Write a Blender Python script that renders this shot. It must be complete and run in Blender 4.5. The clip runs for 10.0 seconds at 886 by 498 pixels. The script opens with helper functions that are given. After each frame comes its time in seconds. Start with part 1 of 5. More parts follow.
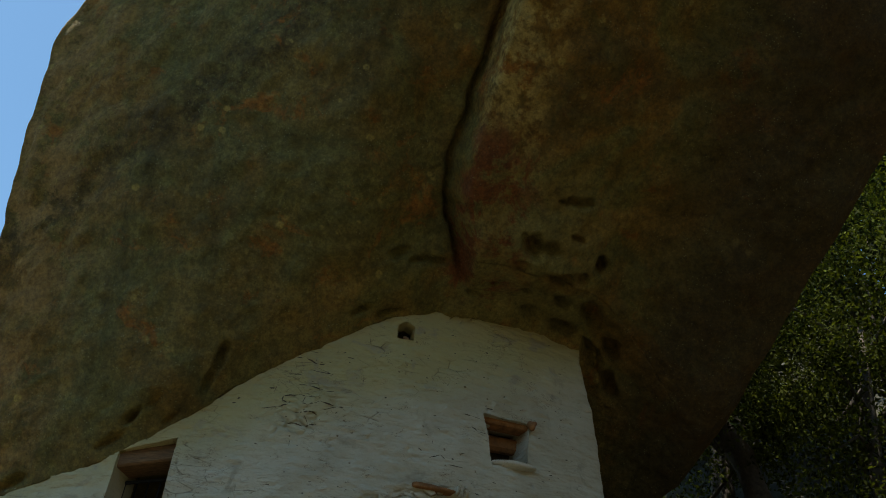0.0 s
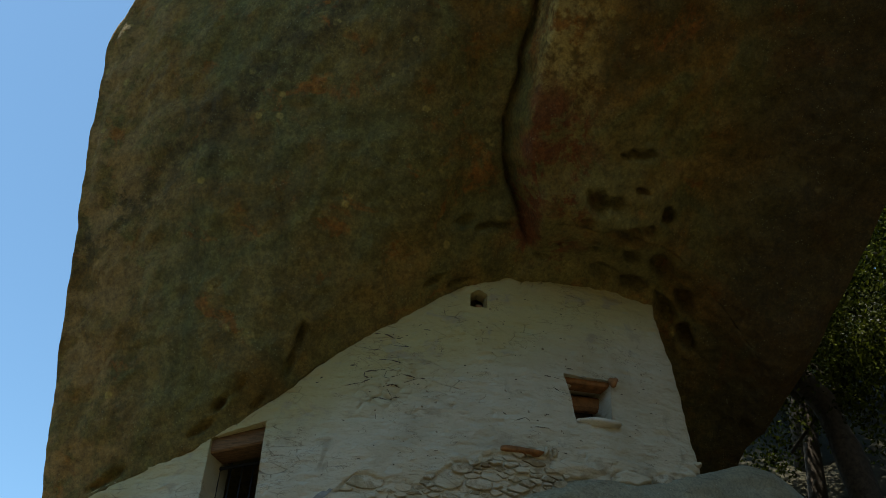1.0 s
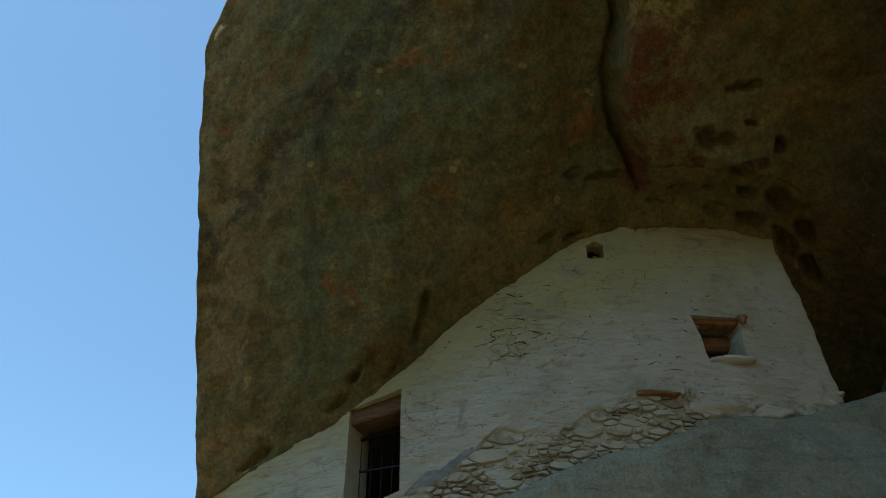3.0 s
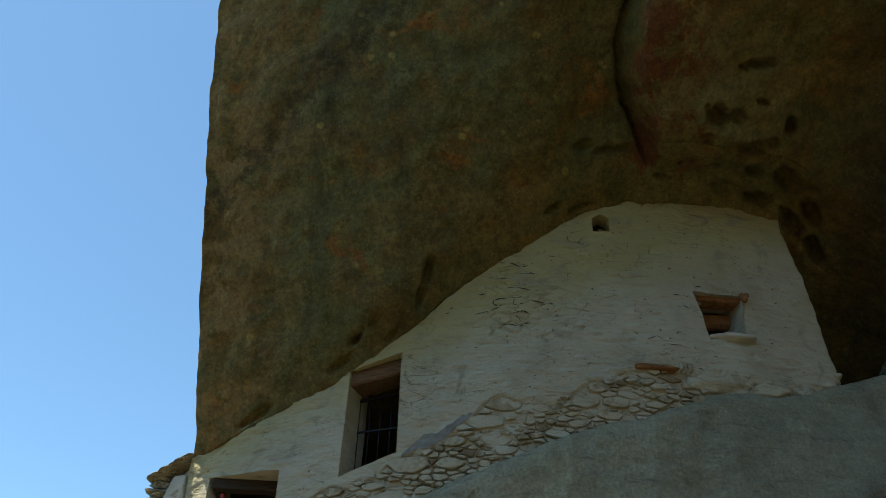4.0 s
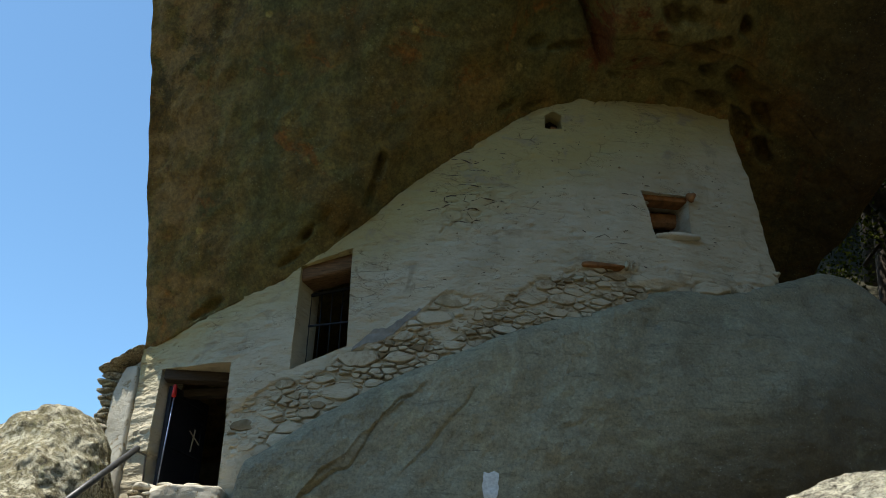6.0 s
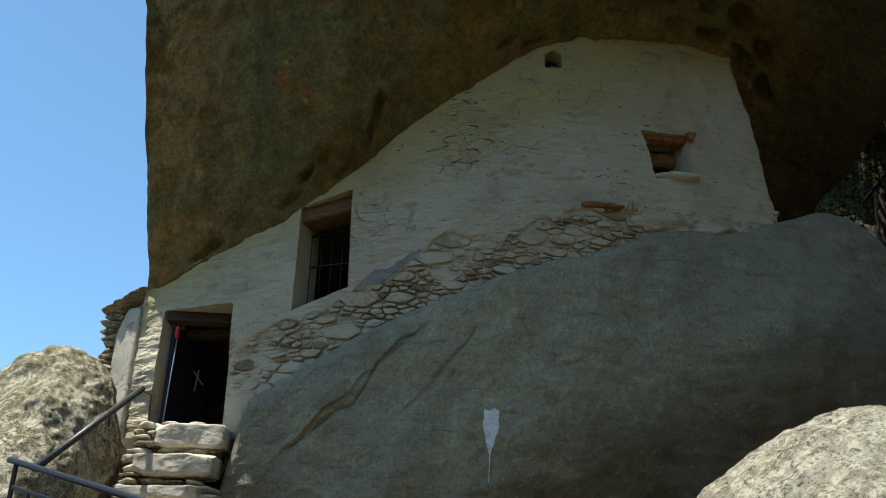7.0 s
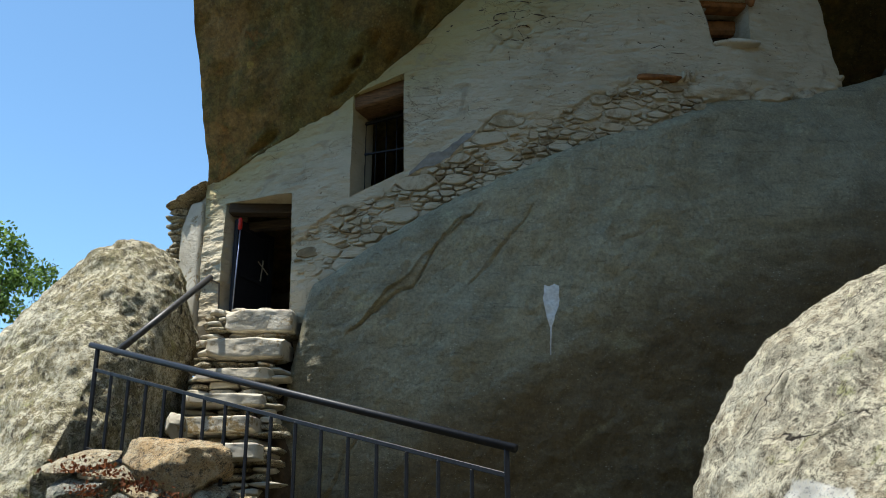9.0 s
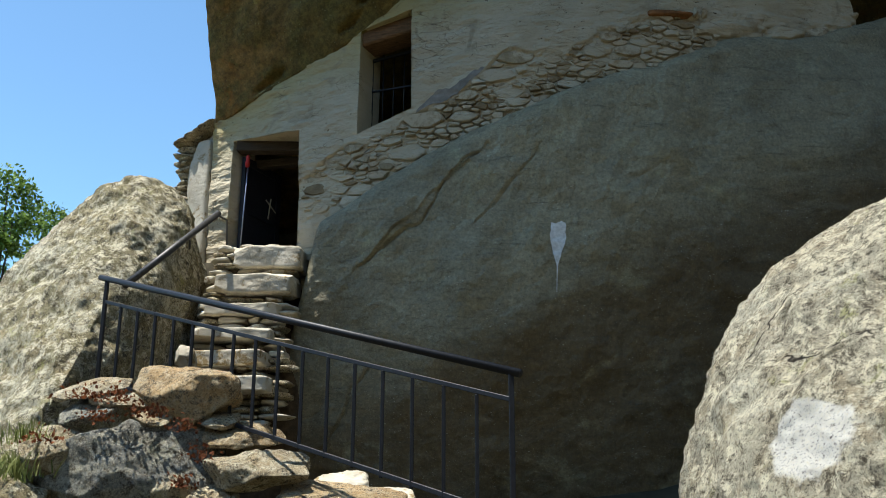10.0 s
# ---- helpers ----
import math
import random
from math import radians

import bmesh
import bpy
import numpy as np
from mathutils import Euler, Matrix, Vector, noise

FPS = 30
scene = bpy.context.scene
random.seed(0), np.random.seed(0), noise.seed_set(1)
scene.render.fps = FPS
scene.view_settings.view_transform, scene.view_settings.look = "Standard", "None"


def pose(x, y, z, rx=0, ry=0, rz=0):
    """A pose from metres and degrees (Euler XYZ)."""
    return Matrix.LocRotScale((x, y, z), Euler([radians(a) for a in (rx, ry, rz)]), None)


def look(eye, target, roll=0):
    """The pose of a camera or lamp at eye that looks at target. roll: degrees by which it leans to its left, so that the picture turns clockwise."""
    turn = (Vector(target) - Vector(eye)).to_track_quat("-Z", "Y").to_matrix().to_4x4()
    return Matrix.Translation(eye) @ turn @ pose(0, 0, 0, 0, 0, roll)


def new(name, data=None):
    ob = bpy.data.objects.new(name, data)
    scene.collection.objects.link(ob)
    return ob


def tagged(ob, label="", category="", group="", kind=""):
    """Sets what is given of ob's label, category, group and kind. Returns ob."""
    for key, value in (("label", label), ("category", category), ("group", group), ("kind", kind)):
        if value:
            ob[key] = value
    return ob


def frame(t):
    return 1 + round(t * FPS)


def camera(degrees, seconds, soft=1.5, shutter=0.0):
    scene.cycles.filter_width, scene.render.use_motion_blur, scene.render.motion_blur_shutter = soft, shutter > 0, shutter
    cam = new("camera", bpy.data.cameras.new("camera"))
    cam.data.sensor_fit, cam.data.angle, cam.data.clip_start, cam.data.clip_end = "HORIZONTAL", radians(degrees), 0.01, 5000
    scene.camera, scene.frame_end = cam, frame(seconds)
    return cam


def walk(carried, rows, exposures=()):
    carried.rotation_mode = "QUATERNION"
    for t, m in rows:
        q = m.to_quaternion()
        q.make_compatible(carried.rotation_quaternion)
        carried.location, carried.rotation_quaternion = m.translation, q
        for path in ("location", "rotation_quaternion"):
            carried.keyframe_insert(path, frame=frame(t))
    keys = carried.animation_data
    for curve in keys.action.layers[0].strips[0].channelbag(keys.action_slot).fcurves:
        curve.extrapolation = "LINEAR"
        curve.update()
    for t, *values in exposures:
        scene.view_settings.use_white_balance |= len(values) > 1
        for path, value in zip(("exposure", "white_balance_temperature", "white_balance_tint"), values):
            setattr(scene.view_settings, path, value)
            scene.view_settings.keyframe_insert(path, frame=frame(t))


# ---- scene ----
cam = camera(51.7, 10.0, soft=0.95)
ROWS = [
    (0.0, 0.539, -0.265, 2.087, 129.59, -3.6, -10.89),
    (0.5, 0.407, -0.188, 1.997, 128.67, -2.54, -8.24),
    (1.0, 0.303, -0.104, 1.896, 128.45, -1.37, -5.44),
    (1.5, 0.221, -0.033, 1.81, 128.4, -0.24, -2.67),
    (2.0, 0.143, 0.032, 1.699, 128.46, 0.55, -0.19),
    (2.5, 0.052, 0.079, 1.609, 128.37, 0.82, 1.96),
    (2.7, 0.023, 0.075, 1.591, 128.18, 0.83, 2.63),
    (3.8, -0.033, 0.078, 1.493, 126.55, -1.59, 2.02),
    (4.0, -0.029, 0.092, 1.488, 126.09, -1.8, 1.52),
    (4.5, -0.009, 0.044, 1.563, 124.21, -1.5, 0.04),
    (5.0, 0.0, 0.0, 1.6, 122.32, -1.09, -0.69),
    (5.5, 0.009, -0.017, 1.616, 120.55, -1.0, -0.94),
    (5.7, 0.008, -0.017, 1.622, 119.85, -0.97, -1.08),
    (6.8, -0.014, -0.058, 1.641, 115.7, -0.68, -1.55),
    (7.0, -0.02, -0.043, 1.613, 115.05, -0.57, -1.27),
    (7.5, -0.039, -0.01, 1.554, 113.35, -0.08, -0.21),
    (8.0, -0.066, -0.006, 1.515, 111.65, 0.27, 1.24),
    (8.5, -0.042, 0.0, 1.473, 110.21, 0.33, 2.4),
    (9.0, -0.024, 0.012, 1.407, 108.81, 0.31, 2.87),
    (9.5, -0.023, 0.038, 1.324, 107.38, 0.13, 3.09),
    (10.0, -0.014, 0.042, 1.263, 105.73, -0.12, 3.27),
]
walk(cam, [(t, pose(x, y, z, rx, ry, rz)) for t, x, y, z, rx, ry, rz in ROWS],
     exposures=[(0.0, 0.70, 6700, 5.0), (4.0, 0.74, 6550, 6.0), (7.0, 0.68, 6300, 8.0), (10.0, 0.76, 6300, 9.0)])

# ---- daylight: high sun from behind and to one side, clear sky ----
SUN_DIR = Vector((-0.25, -0.12, 0.960)).normalized()
world = bpy.data.worlds.new("sky")
scene.world = world
world.use_nodes = True
wn = world.node_tree.nodes
sky = wn.new("ShaderNodeTexSky")
sky.sky_type = 'NISHITA'
sky.sun_disc = False
sky.sun_elevation = math.asin(SUN_DIR.z)
sky.sun_rotation = math.atan2(SUN_DIR.x, SUN_DIR.y)
sky.altitude = 1600
sky.air_density = 1.0
sky.dust_density = 1.0
sky.ozone_density = 0.4
wn["Background"].inputs["Strength"].default_value = 0.145
tint = wn.new("ShaderNodeMix")
tint.data_type, tint.blend_type = 'RGBA', 'MULTIPLY'
tint.inputs[0].default_value = 1.0
tint.inputs[7].default_value = (0.83, 1.04, 1.05, 1)
world.node_tree.links.new(sky.outputs["Color"], tint.inputs[6])
world.node_tree.links.new(tint.outputs[2], wn["Background"].inputs["Color"])
sun_data = bpy.data.lights.new("sun", 'SUN')
sun_data.energy = 5.0
sun_data.angle = radians(0.53)
sun_data.color = (1.0, 0.95, 0.87)
sun = new("sun", sun_data)
sun.matrix_world = look((0, 0, 30), Vector((0, 0, 30)) - SUN_DIR)


# ---- materials ----
class Graph:
    """A short way to write node materials."""

    def __init__(self, name, rough=0.9):
        self.m = bpy.data.materials.new(name)
        self.m.use_nodes = True
        self.t = self.m.node_tree
        self.b = self.t.nodes["Principled BSDF"]
        self.b.inputs["Roughness"].default_value = rough
        self.b.inputs["Specular IOR Level"].default_value = 0.3
        self.co = self.t.nodes.new("ShaderNodeTexCoord").outputs["Object"]

    def link(self, a, b):
        self.t.links.new(a, b)

    def put(self, sock, v):
        if isinstance(v, bpy.types.NodeSocket):
            self.link(v, sock)
        elif isinstance(v, (tuple, list)) and len(v) == 3 and sock.type == 'RGBA':
            sock.default_value = (*v, 1)
        else:
            sock.default_value = v

    def noise(self, scale, detail=5.0, rough=0.6, dist=0.0, co=None, colour=False):
        n = self.t.nodes.new("ShaderNodeTexNoise")
        self.put(n.inputs["Vector"], co or self.co)
        n.inputs["Scale"].default_value = scale
        n.inputs["Detail"].default_value = detail
        n.inputs["Roughness"].default_value = rough
        n.inputs["Distortion"].default_value = dist
        return n.outputs["Color" if colour else "Fac"]

    def cells(self, scale, feature='F1', co=None, rand=1.0):
        n = self.t.nodes.new("ShaderNodeTexVoronoi")
        n.feature = feature
        self.put(n.inputs["Vector"], co or self.co)
        n.inputs["Scale"].default_value = scale
        n.inputs["Randomness"].default_value = rand
        return n.outputs["Distance"]

    def stretch(self, sx, sy, sz, rot=(0, 0, 0)):
        n = self.t.nodes.new("ShaderNodeMapping")
        self.link(self.co, n.inputs["Vector"])
        n.inputs["Scale"].default_value = (sx, sy, sz)
        n.inputs["Rotation"].default_value = [radians(a) for a in rot]
        return n.outputs["Vector"]

    def shift(self, amount, scale):
        """Coordinates pushed about by noise, for ragged outlines."""
        n = self.noise(scale, 4, colour=True)
        v = self.t.nodes.new("ShaderNodeVectorMath")
        v.operation = 'MULTIPLY_ADD'
        self.link(n, v.inputs[0])
        v.inputs[1].default_value = (amount,) * 3
        self.link(self.co, v.inputs[2])
        return v.outputs[0]

    def axis(self, i, co=None):
        n = self.t.nodes.new("ShaderNodeSeparateXYZ")
        self.link(co or self.co, n.inputs[0])
        return n.outputs[i]

    def span(self, v, a, b, lo=0.0, hi=1.0):
        n = self.t.nodes.new("ShaderNodeMapRange")
        n.interpolation_type = 'SMOOTHSTEP'
        self.put(n.inputs["Value"], v)
        for k, x in zip(("From Min", "From Max", "To Min", "To Max"), (a, b, lo, hi)):
            n.inputs[k].default_value = x
        return n.outputs["Result"]

    def math(self, op, a, b=0.0):
        n = self.t.nodes.new("ShaderNodeMath")
        n.operation = op
        self.put(n.inputs[0], a)
        self.put(n.inputs[1], b)
        return n.outputs[0]

    def mix(self, f, a, b, mode='MIX'):
        n = self.t.nodes.new("ShaderNodeMix")
        n.data_type, n.blend_type = 'RGBA', mode
        self.put(n.inputs[0], f)
        self.put(n.inputs[6], a)
        self.put(n.inputs[7], b)
        return n.outputs[2]

    def ramp(self, f, *stops):
        n = self.t.nodes.new("ShaderNodeValToRGB")
        e = n.color_ramp.elements
        while len(e) < len(stops):
            e.new(0.5)
        for s, (p, c) in zip(e, stops):
            s.position, s.color = p, (*c, 1)
        self.link(f, n.inputs[0])
        return n.outputs[0]

    def random(self, kind="Random"):
        return self.t.nodes.new("ShaderNodeObjectInfo").outputs[kind]

    def island(self):
        return self.t.nodes.new("ShaderNodeNewGeometry").outputs["Random Per Island"]

    def bump(self, h, strength=0.5, dist=0.02, after=None):
        n = self.t.nodes.new("ShaderNodeBump")
        n.inputs["Strength"].default_value = strength
        n.inputs["Distance"].default_value = dist
        self.link(h, n.inputs["Height"])
        if after:
            self.link(after, n.inputs["Normal"])
        self.link(n.outputs[0], self.b.inputs["Normal"])
        return n.outputs[0]

    def done(self, colour, rough=None):
        self.put(self.b.inputs["Base Color"], colour)
        if rough is not None:
            self.put(self.b.inputs["Roughness"], rough)
        return self.m


def rock_relief(g, fine=60.0, strength=0.6):
    a = g.noise(7, 8, 0.65)
    b = g.noise(fine, 8, 0.75)
    n = g.bump(a, min(1.0, strength * 0.8), 0.05)
    g.bump(b, min(1.0, strength), 0.022, n)


def make_overhang_rock():
    g = Graph("overhang_granite", 0.92)
    big = g.noise(0.55, 5, 0.6, 0.6)
    base = g.ramp(big, (0.30, (0.122, 0.072, 0.015)), (0.44, (0.211, 0.113, 0.019)), (0.53, (0.147, 0.122, 0.031)),
                  (0.66, (0.241, 0.144, 0.031)))
    # greenish grey algae films
    film = g.span(g.noise(0.9, 6, 0.65, 0.8, co=g.stretch(1, 1, 0.6, (0, 25, 0))), 0.47, 0.62)
    base = g.mix(g.math('MULTIPLY', film, 0.5), base, (0.118, 0.108, 0.030))
    # broad grey-green sheet in the middle of the slope, tan and orange skin outside it
    mid = g.math('ADD', g.axis(0, g.shift(1.5, 0.7)), g.math('MULTIPLY', g.axis(2, g.shift(1.5, 0.7)), -0.30))
    sheet_mask = g.math('MULTIPLY', g.span(mid, -5.4, -4.2), g.span(mid, -1.1, -2.2))
    base = g.mix(g.math('MULTIPLY', sheet_mask, 0.45), base, (0.125, 0.118, 0.042))
    # dark crust running aslant below the open edge
    ribbon = g.math('SUBTRACT', g.axis(2, g.shift(0.7, 1.5)), g.math('MULTIPLY', g.axis(0), 0.72))
    crusty = g.math('MULTIPLY', g.span(ribbon, 11.25, 11.65), g.span(ribbon, 12.5, 12.0))
    crusty = g.math('MULTIPLY', crusty, g.span(g.noise(5.5, 7, 0.75, 0.4), 0.40, 0.56))
    base = g.mix(g.math('MULTIPLY', crusty, 0.8), base, (0.075, 0.052, 0.016))
    # orange iron stain
    iron = g.span(g.noise(1.6, 6, 0.7, 0.5, co=g.shift(0.4, 2.0)), 0.56, 0.68)
    base = g.mix(g.math('MULTIPLY', iron, 0.7), base, (0.295, 0.104, 0.014))
    # dark water streaks running down the slope
    streak = g.span(g.noise(1.5, 6, 0.65, 0.4, co=g.stretch(1.0, 0.25, 0.22, (0, 18, 0))), 0.52, 0.70)
    base = g.mix(g.math('MULTIPLY', streak, 0.6), base, (0.058, 0.043, 0.011))
    # pale tan lichen crust near the open edge
    rag = g.shift(0.9, 1.2)
    edge = g.span(g.axis(0, rag), -1.4, -2.9)
    crust = g.span(g.noise(2.2, 7, 0.7, 0.4), 0.42, 0.58)
    base = g.mix(g.math('MULTIPLY', edge, crust), base, (0.275, 0.170, 0.055))
    spots = g.span(g.cells(3.4, co=g.shift(0.06, 9.0)), 0.20, 0.13)
    some = g.span(g.noise(0.8, 3), 0.50, 0.58)
    base = g.mix(g.math('MULTIPLY', g.math('MULTIPLY', spots, some), 0.75), base, (0.353, 0.260, 0.067))
    # red and pale blotches on the hanging nose
    nx = g.axis(0, g.shift(0.7, 2.6))
    nz = g.axis(2, g.shift(0.7, 2.6))
    nose = g.math('MULTIPLY', g.math('MULTIPLY', g.span(nx, 2.15, 2.25), g.span(nx, 3.25, 2.85)),
                  g.math('MULTIPLY', g.span(nz, 9.40, 9.60), g.span(nz, 10.7, 10.2)))
    pale = g.math('MULTIPLY', g.math('MULTIPLY', g.span(nx, 2.20, 2.30), g.span(nx, 3.25, 2.7)), g.span(nz, 10.1, 10.5))
    base = g.mix(g.math('MULTIPLY', pale, g.span(g.noise(4.0, 6, 0.7), 0.42, 0.56)), base, (0.374, 0.260, 0.078))
    olive = g.math('MULTIPLY', g.math('MULTIPLY', g.span(nx, 2.0, 2.6), g.span(nx, 4.5, 3.9)), g.span(nz, 10.6, 9.9))
    base = g.mix(g.math('MULTIPLY', olive, g.span(g.noise(1.7, 6, 0.7), 0.36, 0.56, 0.25, 0.85)), base, (0.215, 0.178, 0.058))
    base = g.mix(g.math('MULTIPLY', nose, g.span(g.noise(2.2, 7, 0.75, 0.5), 0.46, 0.54, 0.0, 0.85)), base, (0.165, 0.047, 0.013))
    # the far flank's shade, painted in as a darker brown
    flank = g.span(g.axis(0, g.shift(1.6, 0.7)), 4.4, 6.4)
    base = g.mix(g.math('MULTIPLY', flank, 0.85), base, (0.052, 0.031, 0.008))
    # crystals and pits
    grain = g.noise(45, 6, 0.75)
    base = g.mix(g.span(grain, 0.62, 0.72, 0.0, 0.7), base, (0.334, 0.260, 0.078))
    base = g.mix(g.span(grain, 0.42, 0.32, 0.0, 0.8), base, (0.041, 0.027, 0.006))
    base = g.mix(0.85, base, g.ramp(g.noise(6, 8, 0.7), (0.35, (0.66, 0.65, 0.64)), (0.65, (1.30, 1.26, 1.20))), 'MULTIPLY')
    base = g.mix(0.8, base, g.ramp(g.noise(21, 9, 0.8), (0.40, (0.62, 0.61, 0.60)), (0.60, (1.36, 1.32, 1.28))), 'MULTIPLY')
    flecks = g.math('MULTIPLY', g.span(g.cells(22), 0.22, 0.12), g.span(g.noise(5, 4), 0.48, 0.6))
    base = g.mix(g.math('MULTIPLY', flecks, 0.3), base, (0.438, 0.424, 0.206))
    rock_relief(g, 40, 1.0)
    return g.done(base)


def make_face_rock():
    g = Graph("grey_granite", 0.62)
    g.b.inputs["Specular IOR Level"].default_value = 0.5
    big = g.noise(0.5, 5, 0.6, 0.5)
    base = g.ramp(big, (0.30, (0.194, 0.164, 0.092)), (0.48, (0.290, 0.262, 0.166)), (0.62, (0.340, 0.304, 0.190)),
                  (0.75, (0.278, 0.224, 0.105)))
    # darker brown below a slanting line
    line = g.math('ADD', g.axis(2, g.shift(0.7, 0.9)), g.math('MULTIPLY', g.axis(0), -0.5))
    brown = g.span(line, 3.9, 2.8)
    base = g.mix(g.math('MULTIPLY', brown, 0.88), base, (0.140, 0.096, 0.038))
    pale = g.span(g.noise(1.3, 6, 0.65, 0.5), 0.56, 0.70)
    base = g.mix(g.math('MULTIPLY', pale, 0.5), base, (0.431, 0.409, 0.237))
    lines = g.span(g.noise(5, 9, 0.75, 0.3, co=g.stretch(0.35, 1, 2.6, (0, 24, 0))), 0.55, 0.66)
    base = g.mix(g.math('MULTIPLY', lines, 0.55), base, (0.095, 0.085, 0.050))
    grain = g.noise(38, 6, 0.75)
    base = g.mix(g.span(grain, 0.61, 0.70, 0.0, 0.6), base, (0.583, 0.558, 0.337))
    base = g.mix(g.span(grain, 0.42, 0.32, 0.0, 0.7), base, (0.069, 0.061, 0.033))
    base = g.mix(0.8, base, g.ramp(g.noise(5, 10, 0.72, 0.3, co=g.stretch(0.6, 1, 1.5, (0, 28, 0))), (0.32, (0.72,) * 3), (0.68, (1.24,) * 3)), 'MULTIPLY')
    base = g.mix(0.8, base, g.ramp(g.noise(30, 9, 0.8), (0.40, (0.70,) * 3), (0.60, (1.28,) * 3)), 'MULTIPLY')
    chips = g.math('MULTIPLY', g.span(g.cells(26, co=g.stretch(0.5, 1, 1.3, (0, 30, 0))), 0.16, 0.08), g.span(g.noise(4, 4), 0.5, 0.6))
    base = g.mix(g.math('MULTIPLY', chips, 0.8), base, (0.605, 0.571, 0.418))
    flecks = g.math('MULTIPLY', g.span(g.cells(48, co=g.stretch(0.6, 1, 1.2, (0, 30, 0))), 0.20, 0.10), g.span(g.noise(9, 5), 0.46, 0.60))
    base = g.mix(g.math('MULTIPLY', flecks, 0.55), base, (0.52, 0.50, 0.40))
    rock_relief(g, 36, 0.9)
    return g.done(base)


def make_boulder_rock(name, tint, lichen=0.6, warm=0.4, splits=0.0, patch=None):
    g = Graph(name, 0.93)
    base = g.ramp(g.noise(1.6, 7, 0.7, 0.5), (0.32, tuple(c * 0.60 for c in tint)), (0.5, tint),
                  (0.68, tuple(min(0.75, c * 1.45) for c in tint)))
    tan = g.span(g.noise(2.6, 7, 0.72), 0.48, 0.58)
    base = g.mix(g.math('MULTIPLY', tan, warm), base, (0.46, 0.34, 0.18))
    crust = g.span(g.noise(8.5, 10, 0.8, 0.4, co=g.shift(0.12, 6.0)), 0.505, 0.535)
    base = g.mix(g.math('MULTIPLY', crust, min(1.0, lichen * 1.3)), base, (0.74, 0.68, 0.49))
    green = g.span(g.noise(3.3, 7, 0.75, co=g.shift(0.3, 3.0)), 0.58, 0.66)
    base = g.mix(g.math('MULTIPLY', green, lichen * 0.9), base, (0.36, 0.36, 0.12))
    dark = g.span(g.noise(14, 10, 0.85, 0.6), 0.525, 0.555)
    base = g.mix(g.math('MULTIPLY', dark, 0.9), base, (0.075, 0.062, 0.040))
    white = g.math('MULTIPLY', g.span(g.noise(1.9, 6, 0.7, co=g.shift(0.4, 2.0)), 0.52, 0.58), g.span(g.noise(19, 9, 0.8), 0.45, 0.52))
    base = g.mix(g.math('MULTIPLY', white, lichen * 0.6), base, (0.74, 0.71, 0.55))
    if patch:
        v = g.t.nodes.new("ShaderNodeVectorMath")
        v.operation = 'DISTANCE'
        g.link(g.shift(0.22, 7.0), v.inputs[0])
        v.inputs[1].default_value = patch
        base = g.mix(g.span(v.outputs["Value"], 0.23, 0.19, 0.0, 0.9), base, (0.80, 0.78, 0.70))
    grain = g.noise(62, 8, 0.85)
    base = g.mix(g.span(grain, 0.47, 0.40, 0.0, 0.9), base, (0.060, 0.048, 0.032))
    base = g.mix(g.span(grain, 0.54, 0.60, 0.0, 0.7), base, (0.70, 0.63, 0.45))
    n = g.bump(g.noise(5, 8, 0.7), 0.5, 0.04)
    n = g.bump(g.noise(26, 10, 0.8), 1.0, 0.030, n)
    n = g.bump(grain, 1.0, 0.014, n)
    if splits:
        co = g.shift(0.55, 1.6)
        gap = g.span(g.cells(splits, 'DISTANCE_TO_EDGE', co=co), 0.006, 0.001)
        gap = g.math('MULTIPLY', gap, g.span(g.noise(1.1, 3), 0.46, 0.54))
        base = g.mix(gap, base, (0.035, 0.028, 0.020))
        g.bump(g.math('SUBTRACT', 1.0, gap), 1.0, 0.02, n)
    return g.done(base)


